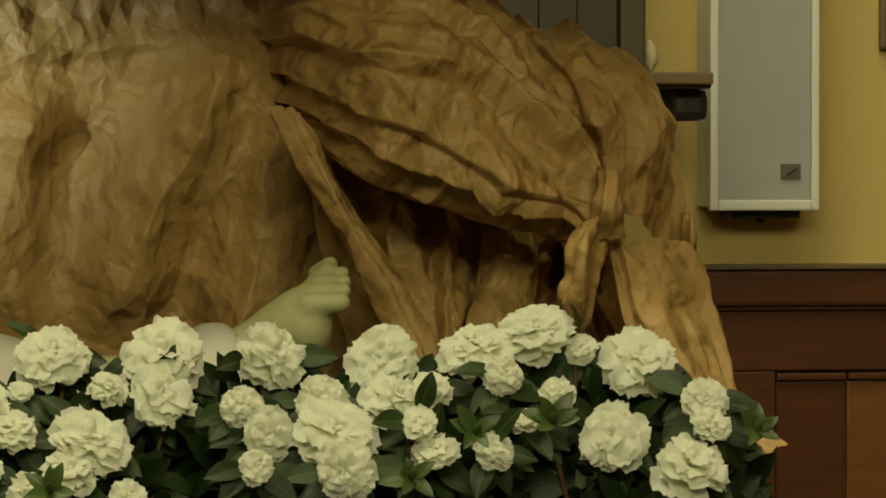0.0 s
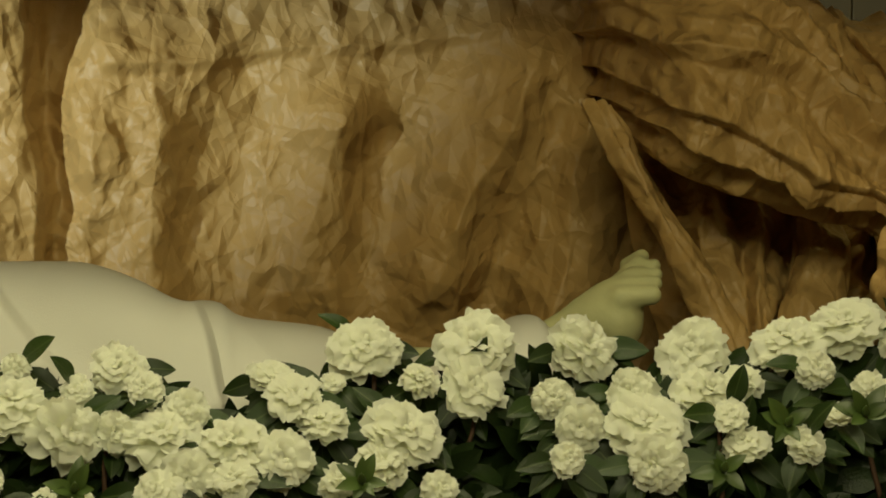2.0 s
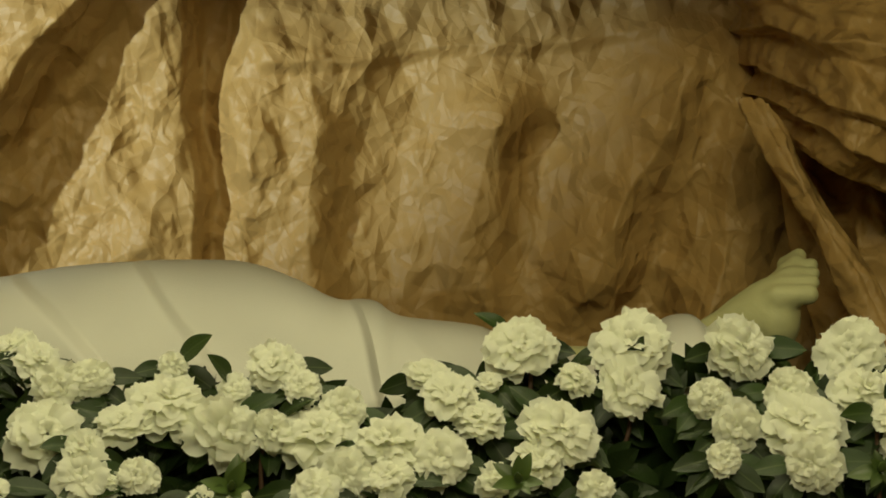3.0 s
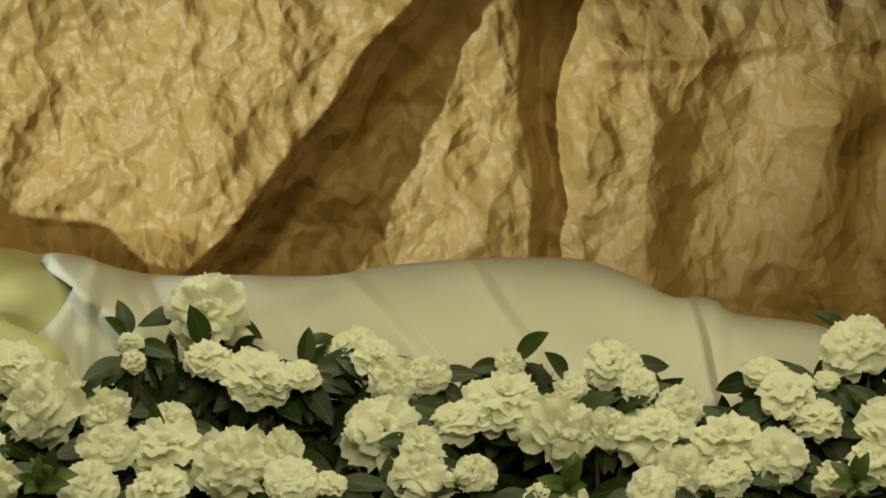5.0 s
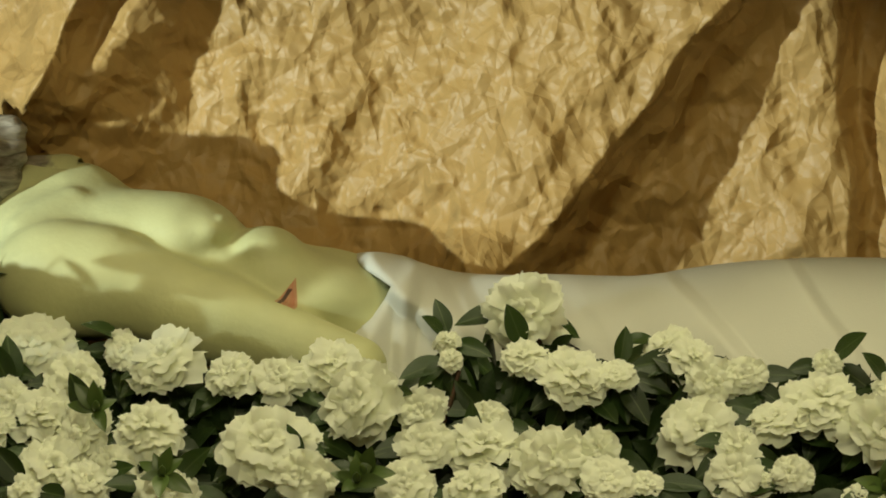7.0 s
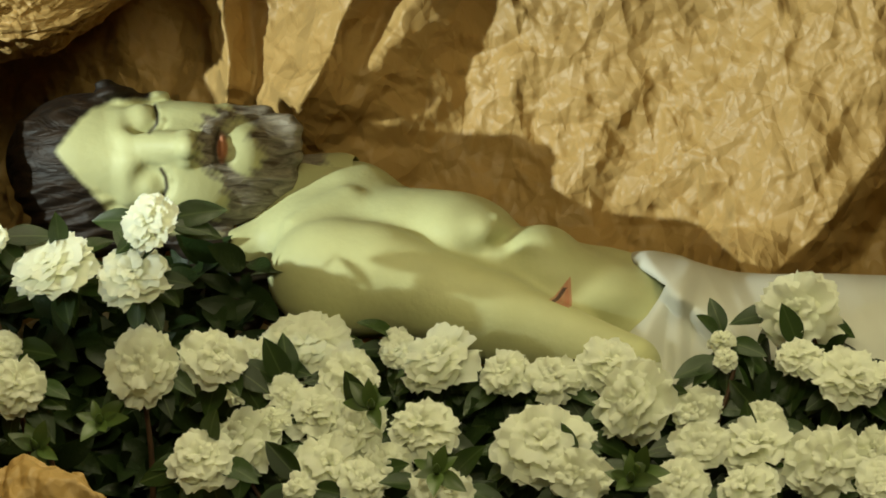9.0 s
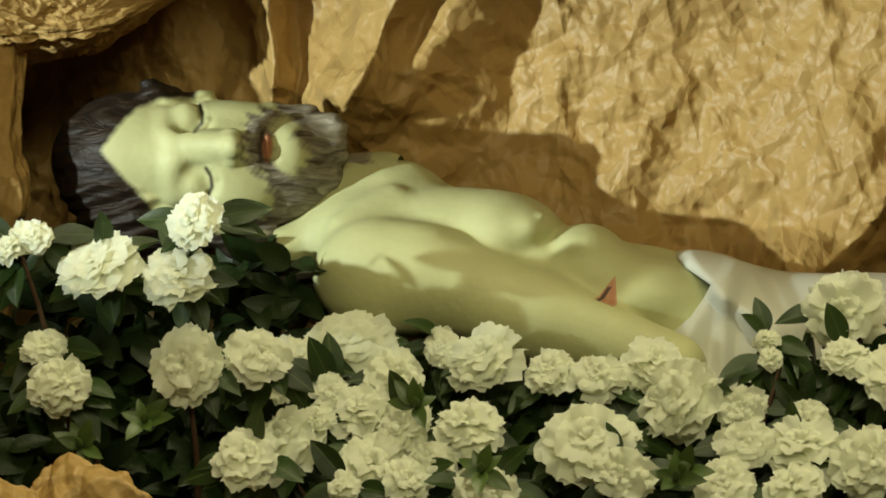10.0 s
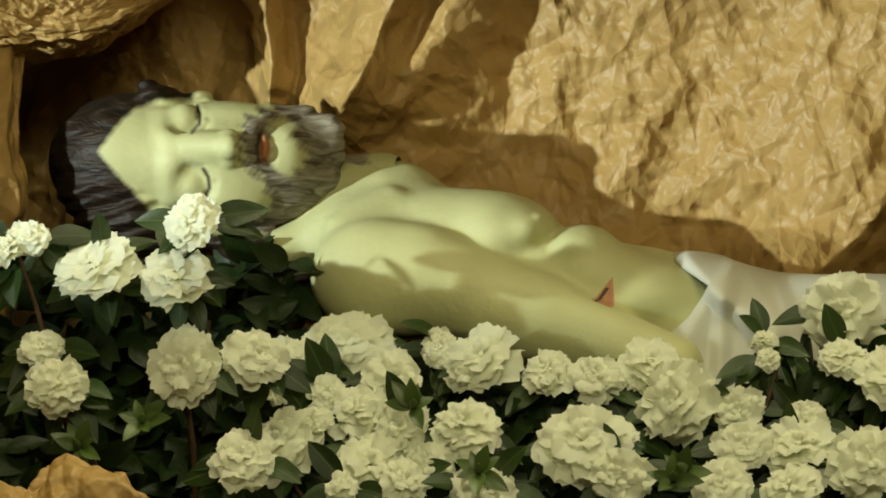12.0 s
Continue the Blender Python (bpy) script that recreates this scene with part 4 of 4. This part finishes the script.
# ---- cloths and bier ----
def shroud():
    """White cloth over the legs: a long vaulted sheet with slanting folds."""
    ridge = across([(-0.5106, 4.1500, 1.3625), (-0.4647, 4.1400, 1.3752), (-0.4303, 4.1300, 1.3718), (-0.3693, 4.1300, 1.3548), (-0.2809, 4.1300, 1.3540), (-0.2038, 4.1300, 1.3530), (-0.1213, 4.1300, 1.3642), (-0.0609, 4.1300, 1.3697), (0.0105, 4.1300, 1.3708),
                    (0.0544, 4.1300, 1.3680), (0.0984, 4.1300, 1.3532), (0.1368, 4.1300, 1.3344), (0.1753, 4.1300, 1.3311), (0.2028, 4.1300, 1.3162), (0.2803, 4.1300, 1.3053), (0.3244, 4.1300, 1.2825),
                    (0.4295, 4.1300, 1.2812), (0.4573, 4.1300, 1.3115), (0.4823, 4.1300, 1.3170), (0.4961, 4.1200, 1.3079)], 640)
    rows = 110
    x = np.repeat(ridge[None, :, 0], rows, 0)
    top = np.repeat(ridge[None, :, 2], rows, 0)
    a = np.linspace(-0.5, 1, rows)[:, None]
    y = 4.115 - np.where(a > 0, 0.17 * np.abs(a) ** 0.75, 0.16 * a)
    z = top - np.where(a > 0, (top - 1.20) * np.abs(a) ** 1.7, (top - 1.20) * (2 * a) ** 2)
    f = 0
    f = f + fold(x, z, -0.0974, 1.2751, -0.1750, 1.3542, 0.10, 0.012, 0.017)
    f = f + fold(x, z, 0.0103, 1.2859, -0.0604, 1.3695, 0.12, 0.012, 0.017)
    f = f + fold(x, z, 0.1773, 1.2425, 0.1440, 1.3367, 0.11, 0.010, 0.018)
    f = f + fold(x, z, -0.3920, 1.3175, -0.4492, 1.3765, 0.02, 0.03, 0.020)
    f = f + fold(x, z, -0.3622, 1.3013, -0.3969, 1.3591, 0.02, 0.014, 0.010)
    f = f + fold(x, z, -0.3405, 1.2960, -0.3749, 1.3564, 0.02, 0.014, 0.009)
    f = f + fold(x, z, -0.4546, 1.2737, -0.4216, 1.3535, 0.03, 0.03, 0.012)
    f = f + fold(x, z, -0.2755, 1.3179, -0.3364, 1.3560, 0.03, 0.02, 0.010)
    f = f + fold(x, z, -0.1998, 1.2857, -0.2570, 1.3485, 0.05, 0.03, 0.006)
    f = f + fold(x, z, -0.4165, 1.2957, -0.4161, 1.3481, 0.015, 0.012, 0.008)
    f = f + fold(x, z, 0.2316, 1.2735, 0.1907, 1.3189, 0.04, 0.02, 0.006)
    f = f + 0.003 * np.sin(x * 34 + z * 25) * np.sin(x * 11 - z * 40)
    y = y - 1.5 * f
    left = np.interp(z, [1.2691, 1.2962, 1.3174, 1.3488, 1.3748],
                     [-0.4756, -0.4675, -0.4442, -0.4257, -0.4768])
    x = np.where(a >= 0, np.maximum(x, left), np.maximum(x, -0.4803))
    keep = np.hypot(np.gradient(x, axis=1), np.gradient(z, axis=1)) > 1e-5
    ob = sheet_object("white_shroud", x, y, z, "smooth white cloth laid over the legs of the statue", keep)
    ob.data.materials[0] = CLOTH
    ob["category"] = "cloth"
    thick = ob.modifiers.new("thickness", "SOLIDIFY")
    thick.thickness, thick.offset = 0.003, -1


shroud()


def cushion():
    bm = bmesh.new()
    bmesh.ops.create_grid(bm, x_segments=40, y_segments=24, size=1)
    for v in bm.verts:
        e = (1 - v.co.x ** 6) * (1 - v.co.y ** 6)
        v.co.z = max(0, e) ** 0.4
    c = Vector((-0.9535, 4.0800, 1.2667))
    for v in bm.verts:
        sag = 0.004 * math.sin(v.co.x * 9) * math.sin(v.co.y * 7)
        v.co = Vector((c.x + v.co.x * 0.13, c.y + v.co.y * 0.13, 1.251 + v.co.z * 0.062 + sag * v.co.z))
    ob = mesh_object("cushion", bm, PILLOW)
    tagged(ob, "flat cream cloth cushion under the head of the statue", "cushion")


cushion()
tagged(mesh_object("bier_board", box(-1.6, 0.95, 4.02, 4.52, 1.20, 1.25, 0.006), BIER, smooth=False), "dark cloth-covered board that carries the statue", "board")
tagged(mesh_object("bier_table", box(-1.75, 1.05, 3.30, 4.55, 0.001, 1.0, 0.01), BIER, smooth=False), "long dark draped table under the flowers and statue", "table")
tagged(mesh_object("bier_block", box(-1.6, 0.95, 4.05, 4.52, 1.001, 1.199, 0.006), BIER, smooth=False), "dark block between the table and the board", "block")



# ---- azaleas ----
def petal(bm, base, out, up, length, width, lift, rng):
    """A broad ruffled petal as a small curved grid with a wavy rim."""
    side = out.cross(up).normalized()
    rows, cols = 6, 13
    grid = []
    ph, waves = rng.uniform(0, 6), rng.uniform(3.0, 4.6)
    for i in range(rows):
        f = i / (rows - 1)
        w = width * (0.30 + 0.80 * math.sin(min(1, f * 0.8 + 0.1) * math.pi * 0.58))
        line = []
        for j in range(cols):
            g = j / (cols - 1) * 2 - 1
            reach = length * (f - 0.20 * f * f * g * g + 0.035 * f * f * math.sin(g * waves * 2.3 + ph) + 0.045 * f * f * math.sin(g * 15 + ph))
            ruffle = length * f * f * (0.12 * math.sin(g * waves + ph) + 0.035 * math.sin(g * 9 + 2 * ph))
            p = base + out * reach + up * (lift * length * (f - 0.70 * f * f) + ruffle + 0.06 * length * g * g) + side * w * g * 0.5
            line.append(bm.verts.new(p))
        grid.append(line)
    for i in range(rows - 1):
        for j in range(cols - 1):
            bm.faces.new((grid[i][j], grid[i][j + 1], grid[i + 1][j + 1], grid[i + 1][j]))


def bloom_mesh(seed):
    """A double azalea bloom one unit in radius that faces +z: broad frilled petals in a loose dome."""
    rng = random.Random(seed)
    bm = bmesh.new()
    tall = rng.uniform(0.85, 1.2)
    rings = ((7, 0.08, 1.0, 0.10, -0.10), (7, 0.10, 0.88, 0.35, 0.04), (6, 0.07, 0.70, 0.75, 0.14), (4, 0.04, 0.48, 1.15, 0.22), (3, 0.02, 0.30, 1.6, 0.26))
    for ring, (count, start, length, lift, height) in enumerate(rings):
        for k in range(count):
            a = (k + rng.uniform(-0.35, 0.35)) / count * 2 * math.pi + ring * 0.6
            out = Vector((math.cos(a), math.sin(a), lift * 0.2 + rng.uniform(-0.28, 0.12))).normalized()
            up = Vector((-math.cos(a) * 0.3 * lift, -math.sin(a) * 0.3 * lift, 1)).normalized()
            petal(bm, Vector((rng.uniform(-0.06, 0.06), rng.uniform(-0.06, 0.06), height * tall)) + out * start, out, up, length * rng.uniform(0.78, 1.12), length * rng.uniform(0.95, 1.3), lift + rng.uniform(-0.15, 0.2), rng)
    me = bpy.data.meshes.new("bloom")
    bm.to_mesh(me)
    bm.free()
    for p in me.polygons:
        p.use_smooth = True
    me.materials.append(PETAL)
    return me


def leaf_mesh(seed, mat):
    """An oval pointed leaf one unit long along +y, folded a little along its midrib."""
    rng = random.Random(seed)
    bm = bmesh.new()
    bend, cup = rng.uniform(0.1, 0.4), rng.uniform(0.1, 0.3)
    prev = None
    for i in range(8):
        f = i / 7
        w = 0.25 * math.sin(math.pi * f ** 0.85) ** 0.8 + 0.004
        y, z = f, -bend * f * f
        line = [bm.verts.new((w * g, y, z + cup * abs(g) * w)) for g in (-1, -0.5, 0, 0.5, 1)]
        if prev:
            for j in range(4):
                bm.faces.new((prev[j], prev[j + 1], line[j + 1], line[j]))
        prev = line
    me = bpy.data.meshes.new("leaf")
    bm.to_mesh(me)
    bm.free()
    for p in me.polygons:
        p.use_smooth = True
    me.materials.append(mat)
    return me


BLOOMS = [bloom_mesh(s) for s in range(10)]
LEAVES = [leaf_mesh(s, LEAF) for s in range(6)]
YOUNGS = [leaf_mesh(s + 20, YOUNG) for s in range(3)]



def bud_mesh():
    """A closed pointed bud one unit long along +z."""
    bm = bmesh.new()
    bmesh.ops.create_uvsphere(bm, u_segments=10, v_segments=8, radius=0.5)
    for v in bm.verts:
        f = v.co.z + 0.5
        k = 0.8 * (1 - 0.6 * f * f)
        v.co = Vector((v.co.x * k, v.co.y * k, f * 1.3))
    me = bpy.data.meshes.new("bud")
    bm.to_mesh(me)
    bm.free()
    for p in me.polygons:
        p.use_smooth = True
    me.materials.append(YOUNG)
    return me


BUD = bud_mesh()
LEAF_ARRAYS = [(np.array([v.co[:] for v in me.vertices]), np.array([p.vertices[:] for p in me.polygons])) for me in LEAVES]


def child(name, me, parent, place, direction, size, spin):
    """A piece of a plant: its z (bloom) turned to a direction."""
    ob = new(name, me)
    ob.parent = parent
    q = Vector(direction).to_track_quat("Z", "Y").to_matrix().to_4x4()
    shape = Matrix.Diagonal((1.0 + 0.16 * math.sin(spin * 7), 0.92 + 0.12 * math.sin(spin * 11), 1.0 + 0.2 * math.sin(spin * 5), 1))
    ob.matrix_local = Matrix.Translation(Vector(place) - parent.location) @ q @ shape @ Matrix.Rotation(spin, 4, "Z") @ Matrix.Scale(size, 4)
    return ob


def azalea(blooms, seed, shoots=()):
    rng = random.Random(seed)
    xs = [b[0] for b in blooms]
    mid = Vector(((min(xs) + max(xs)) / 2, 3.98, 1.0))
    plant = tagged(empty("azalea_plant", mid), "bushy azalea with double white blooms and dark green leaves", "azalea", "azaleas along the bier")
    for x, y, z, r in blooms:
        d = Vector((rng.uniform(-0.5, 0.5), -1, rng.uniform(0.1, 1.25)))
        child("bloom", rng.choice(BLOOMS), plant, (x, y + r * 0.35, z), d, r * 1.02, rng.uniform(0, 6))
        for k in range(rng.randint(6, 9)):
            a = rng.uniform(0, 2 * math.pi)
            if math.sin(a) > 0.1 and rng.random() < 0.88:
                a = -a
            root = Vector((x + math.cos(a) * r * 0.45, y + r * 0.8 + rng.uniform(0, 0.02), z + math.sin(a) * r * 0.45))
            out = Vector((math.cos(a), rng.uniform(-0.9, 0.2), 0.8 * math.sin(a) + 0.05)).normalized()
            if seed == 1 and root.x + 0.04 * out.x > -0.80 and root.z > 1.30:
                continue
            ob = new("leaf", rng.choice(LEAVES))
            ob.parent = plant
            face = Vector((rng.uniform(-0.4, 0.4), -0.8, rng.uniform(0.2, 1.0)))
            side = out.cross(face).normalized()
            m = Matrix((side, out, side.cross(out))).transposed().to_4x4()
            ob.matrix_local = Matrix.Translation(root - plant.location) @ m @ Matrix.Scale(rng.uniform(0.034, 0.050), 4)
    for x, y, z, r in rng.sample(blooms, min(3, len(blooms))):
        bm = bmesh.new()
        foot = Vector((mid.x + (x - mid.x) * 0.2, mid.y - 0.06, 1.002))
        tip = Vector((x, y + r * 0.6, z - r * 0.2))
        ring = None
        for k in range(9):
            f = k / 8
            p = foot.lerp(tip, f) + Vector((0.01 * math.sin(f * 5 + x * 9), -0.03 * math.sin(f * math.pi), 0))
            line = [bm.verts.new(p - mid + Vector((math.cos(j) * (0.0045 - 0.0025 * f), math.sin(j) * (0.0045 - 0.0025 * f), 0))) for j in (0, 1.26, 2.51, 3.77, 5.03)]
            if ring:
                for j in range(5):
                    bm.faces.new((ring[j], ring[(j + 1) % 5], line[(j + 1) % 5], line[j]))
            ring = line
        part("stem", bm, STEM, plant, "thin brown woody stem", True)
    for x, y, z in shoots:
        for k in range(7):
            a = (k + rng.uniform(-0.6, 0.6)) / 7 * 2 * math.pi
            out = Vector((math.cos(a), rng.uniform(-1.1, -0.2), math.sin(a) * 0.8 + 0.5)).normalized()
            side = out.cross(Vector((0, -1, 0.4))).normalized()
            ob = new("young_leaf", rng.choice(YOUNGS))
            ob.parent = plant
            m = Matrix((side, out, side.cross(out))).transposed().to_4x4()
            ob.matrix_local = Matrix.Translation(Vector((x, y, z)) - plant.location) @ m @ Matrix.Scale(rng.uniform(0.018, 0.032), 4)
        child("bud", BUD, plant, (x, y - 0.004, z), (rng.uniform(-0.4, 0.4), -1, 0.9), 0.011, 0)
    # Inner leaves fill the gaps; their darker green paints in the shade there.
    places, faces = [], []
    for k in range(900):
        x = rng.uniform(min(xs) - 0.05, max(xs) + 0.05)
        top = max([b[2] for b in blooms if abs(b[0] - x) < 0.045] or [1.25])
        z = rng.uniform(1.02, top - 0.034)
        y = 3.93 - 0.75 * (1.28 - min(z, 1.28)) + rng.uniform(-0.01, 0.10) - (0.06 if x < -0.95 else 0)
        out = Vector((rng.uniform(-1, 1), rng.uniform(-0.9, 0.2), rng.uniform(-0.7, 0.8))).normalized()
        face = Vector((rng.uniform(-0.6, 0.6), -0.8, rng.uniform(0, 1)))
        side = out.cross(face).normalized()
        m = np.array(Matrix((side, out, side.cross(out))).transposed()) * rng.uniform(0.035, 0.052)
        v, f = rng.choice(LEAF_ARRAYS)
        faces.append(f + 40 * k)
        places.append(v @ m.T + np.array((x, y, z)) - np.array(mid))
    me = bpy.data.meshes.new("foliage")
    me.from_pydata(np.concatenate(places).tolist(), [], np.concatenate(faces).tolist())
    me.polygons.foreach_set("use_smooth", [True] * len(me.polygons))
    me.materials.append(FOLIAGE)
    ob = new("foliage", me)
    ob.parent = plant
    tagged(ob, "dense inner foliage, its leaf green darkened for shade", kind="stuff")


azalea([
    (-1.032, 3.703, 1.386, 0.018),
    (-1.013, 3.709, 1.398, 0.021),
    (-1.000, 3.704, 1.299, 0.018),
    (-0.978, 3.667, 1.268, 0.032),
    (-0.955, 3.711, 1.372, 0.036),
    (-0.878, 3.703, 1.364, 0.035),
    (-0.866, 3.688, 1.286, 0.032),
    (-0.860, 3.697, 1.413, 0.026),
    (-0.803, 3.708, 1.293, 0.025),
    (-0.796, 3.607, 1.207, 0.030),
], 1, [(-0.906, 3.702, 1.234), (-0.957, 3.678, 1.212)])
azalea([
    (-0.811, 3.830, 1.254, 0.015),
    (-0.801, 3.857, 1.280, 0.026),
    (-0.799, 3.791, 1.207, 0.035),
    (-0.772, 3.806, 1.229, 0.017),
    (-0.764, 3.833, 1.253, 0.019),
    (-0.757, 3.892, 1.293, 0.037),
    (-0.731, 3.814, 1.237, 0.032),
    (-0.730, 3.730, 1.174, 0.017),
    (-0.712, 3.771, 1.188, 0.034),
    (-0.704, 3.837, 1.266, 0.028),
    (-0.687, 3.788, 1.223, 0.030),
    (-0.677, 3.747, 1.178, 0.024),
    (-0.668, 3.889, 1.291, 0.020),
    (-0.658, 3.771, 1.192, 0.025),
    (-0.630, 3.790, 1.224, 0.029),
    (-0.627, 3.867, 1.282, 0.033),
    (-0.605, 3.743, 1.171, 0.031),
], 2, [(-0.602, 3.713, 1.192), (-0.672, 3.776, 1.245)])
azalea([
    (-0.563, 3.862, 1.269, 0.025),
    (-0.520, 3.773, 1.212, 0.037),
    (-0.518, 3.853, 1.268, 0.025),
    (-0.492, 3.807, 1.221, 0.019),
    (-0.481, 3.746, 1.187, 0.027),
    (-0.468, 3.869, 1.276, 0.030),
    (-0.436, 3.816, 1.251, 0.038),
    (-0.389, 3.737, 1.180, 0.026),
    (-0.383, 3.823, 1.241, 0.027),
    (-0.373, 3.772, 1.214, 0.022),
    (-0.366, 3.890, 1.301, 0.015),
    (-0.360, 3.858, 1.287, 0.012),
    (-0.330, 3.747, 1.177, 0.028),
    (-0.326, 3.785, 1.208, 0.033),
    (-0.321, 3.815, 1.232, 0.020),
], 3, [(-0.428, 3.706, 1.188), (-0.421, 3.713, 1.194)])
azalea([
    (-0.298, 3.921, 1.326, 0.035),
    (-0.294, 3.869, 1.287, 0.024),
    (-0.261, 3.764, 1.200, 0.039),
    (-0.249, 3.845, 1.271, 0.038),
    (-0.219, 3.783, 1.211, 0.021),
    (-0.209, 3.739, 1.187, 0.023),
    (-0.208, 3.852, 1.273, 0.019),
    (-0.178, 3.757, 1.182, 0.015),
    (-0.164, 3.893, 1.299, 0.023),
    (-0.139, 3.865, 1.288, 0.021),
    (-0.129, 3.804, 1.225, 0.033),
    (-0.121, 3.845, 1.266, 0.024),
    (-0.095, 3.762, 1.191, 0.029),
    (-0.093, 3.777, 1.217, 0.016),
    (-0.093, 3.849, 1.273, 0.021),
    (-0.070, 3.759, 1.186, 0.012),
    (-0.061, 3.816, 1.235, 0.025),
    (-0.048, 3.748, 1.194, 0.016),
], 4, [])
azalea([
    (-0.020, 3.827, 1.251, 0.031),
    (-0.016, 3.875, 1.283, 0.014),
    (0.010, 3.732, 1.174, 0.015),
    (0.028, 3.804, 1.227, 0.037),
    (0.038, 3.852, 1.263, 0.018),
    (0.040, 3.731, 1.174, 0.013),
    (0.071, 3.813, 1.229, 0.021),
    (0.077, 3.866, 1.281, 0.027),
    (0.099, 3.836, 1.265, 0.020),
    (0.107, 3.732, 1.181, 0.022),
    (0.116, 3.803, 1.222, 0.036),
    (0.135, 3.753, 1.192, 0.022),
    (0.137, 3.819, 1.248, 0.019),
    (0.174, 3.746, 1.190, 0.022),
    (0.176, 3.782, 1.215, 0.032),
], 5, [(0.034, 3.700, 1.186)])
azalea([
    (0.216, 3.859, 1.276, 0.019),
    (0.220, 3.766, 1.206, 0.029),
    (0.234, 3.824, 1.259, 0.027),
    (0.259, 3.813, 1.235, 0.022),
    (0.270, 3.760, 1.185, 0.021),
    (0.272, 3.860, 1.269, 0.012),
    (0.303, 3.886, 1.300, 0.032),
    (0.309, 3.772, 1.200, 0.026),
    (0.331, 3.790, 1.229, 0.037),
    (0.351, 3.850, 1.271, 0.020),
    (0.359, 3.742, 1.182, 0.018),
    (0.398, 3.852, 1.262, 0.035),
    (0.407, 3.888, 1.298, 0.037),
], 6, [(0.286, 3.708, 1.191)])
azalea([
    (0.470, 3.825, 1.256, 0.020),
    (0.476, 3.769, 1.205, 0.017),
    (0.491, 3.806, 1.231, 0.024),
    (0.507, 3.889, 1.298, 0.034),
    (0.545, 3.842, 1.260, 0.027),
    (0.552, 3.801, 1.232, 0.038),
    (0.555, 3.765, 1.200, 0.031),
    (0.609, 3.889, 1.293, 0.037),
    (0.612, 3.839, 1.256, 0.030),
    (0.630, 3.807, 1.241, 0.019),
    (0.642, 3.800, 1.215, 0.022),
    (0.649, 3.856, 1.268, 0.021),
    (0.693, 3.778, 1.216, 0.017),
    (0.698, 3.893, 1.300, 0.034),
    (0.718, 3.856, 1.280, 0.017),
], 7, [(0.608, 3.720, 1.198), (0.672, 3.764, 1.235)])
azalea([
    (0.728, 3.811, 1.241, 0.014),
    (0.755, 3.897, 1.317, 0.036),
    (0.767, 3.848, 1.262, 0.017),
    (0.798, 3.896, 1.301, 0.015),
    (0.813, 3.815, 1.224, 0.034),
    (0.855, 3.887, 1.290, 0.041),
    (0.879, 3.782, 1.197, 0.035),
    (0.903, 3.835, 1.258, 0.022),
    (0.904, 3.811, 1.236, 0.019),
], 8, [(0.746, 3.775, 1.243), (0.935, 3.767, 1.233)])
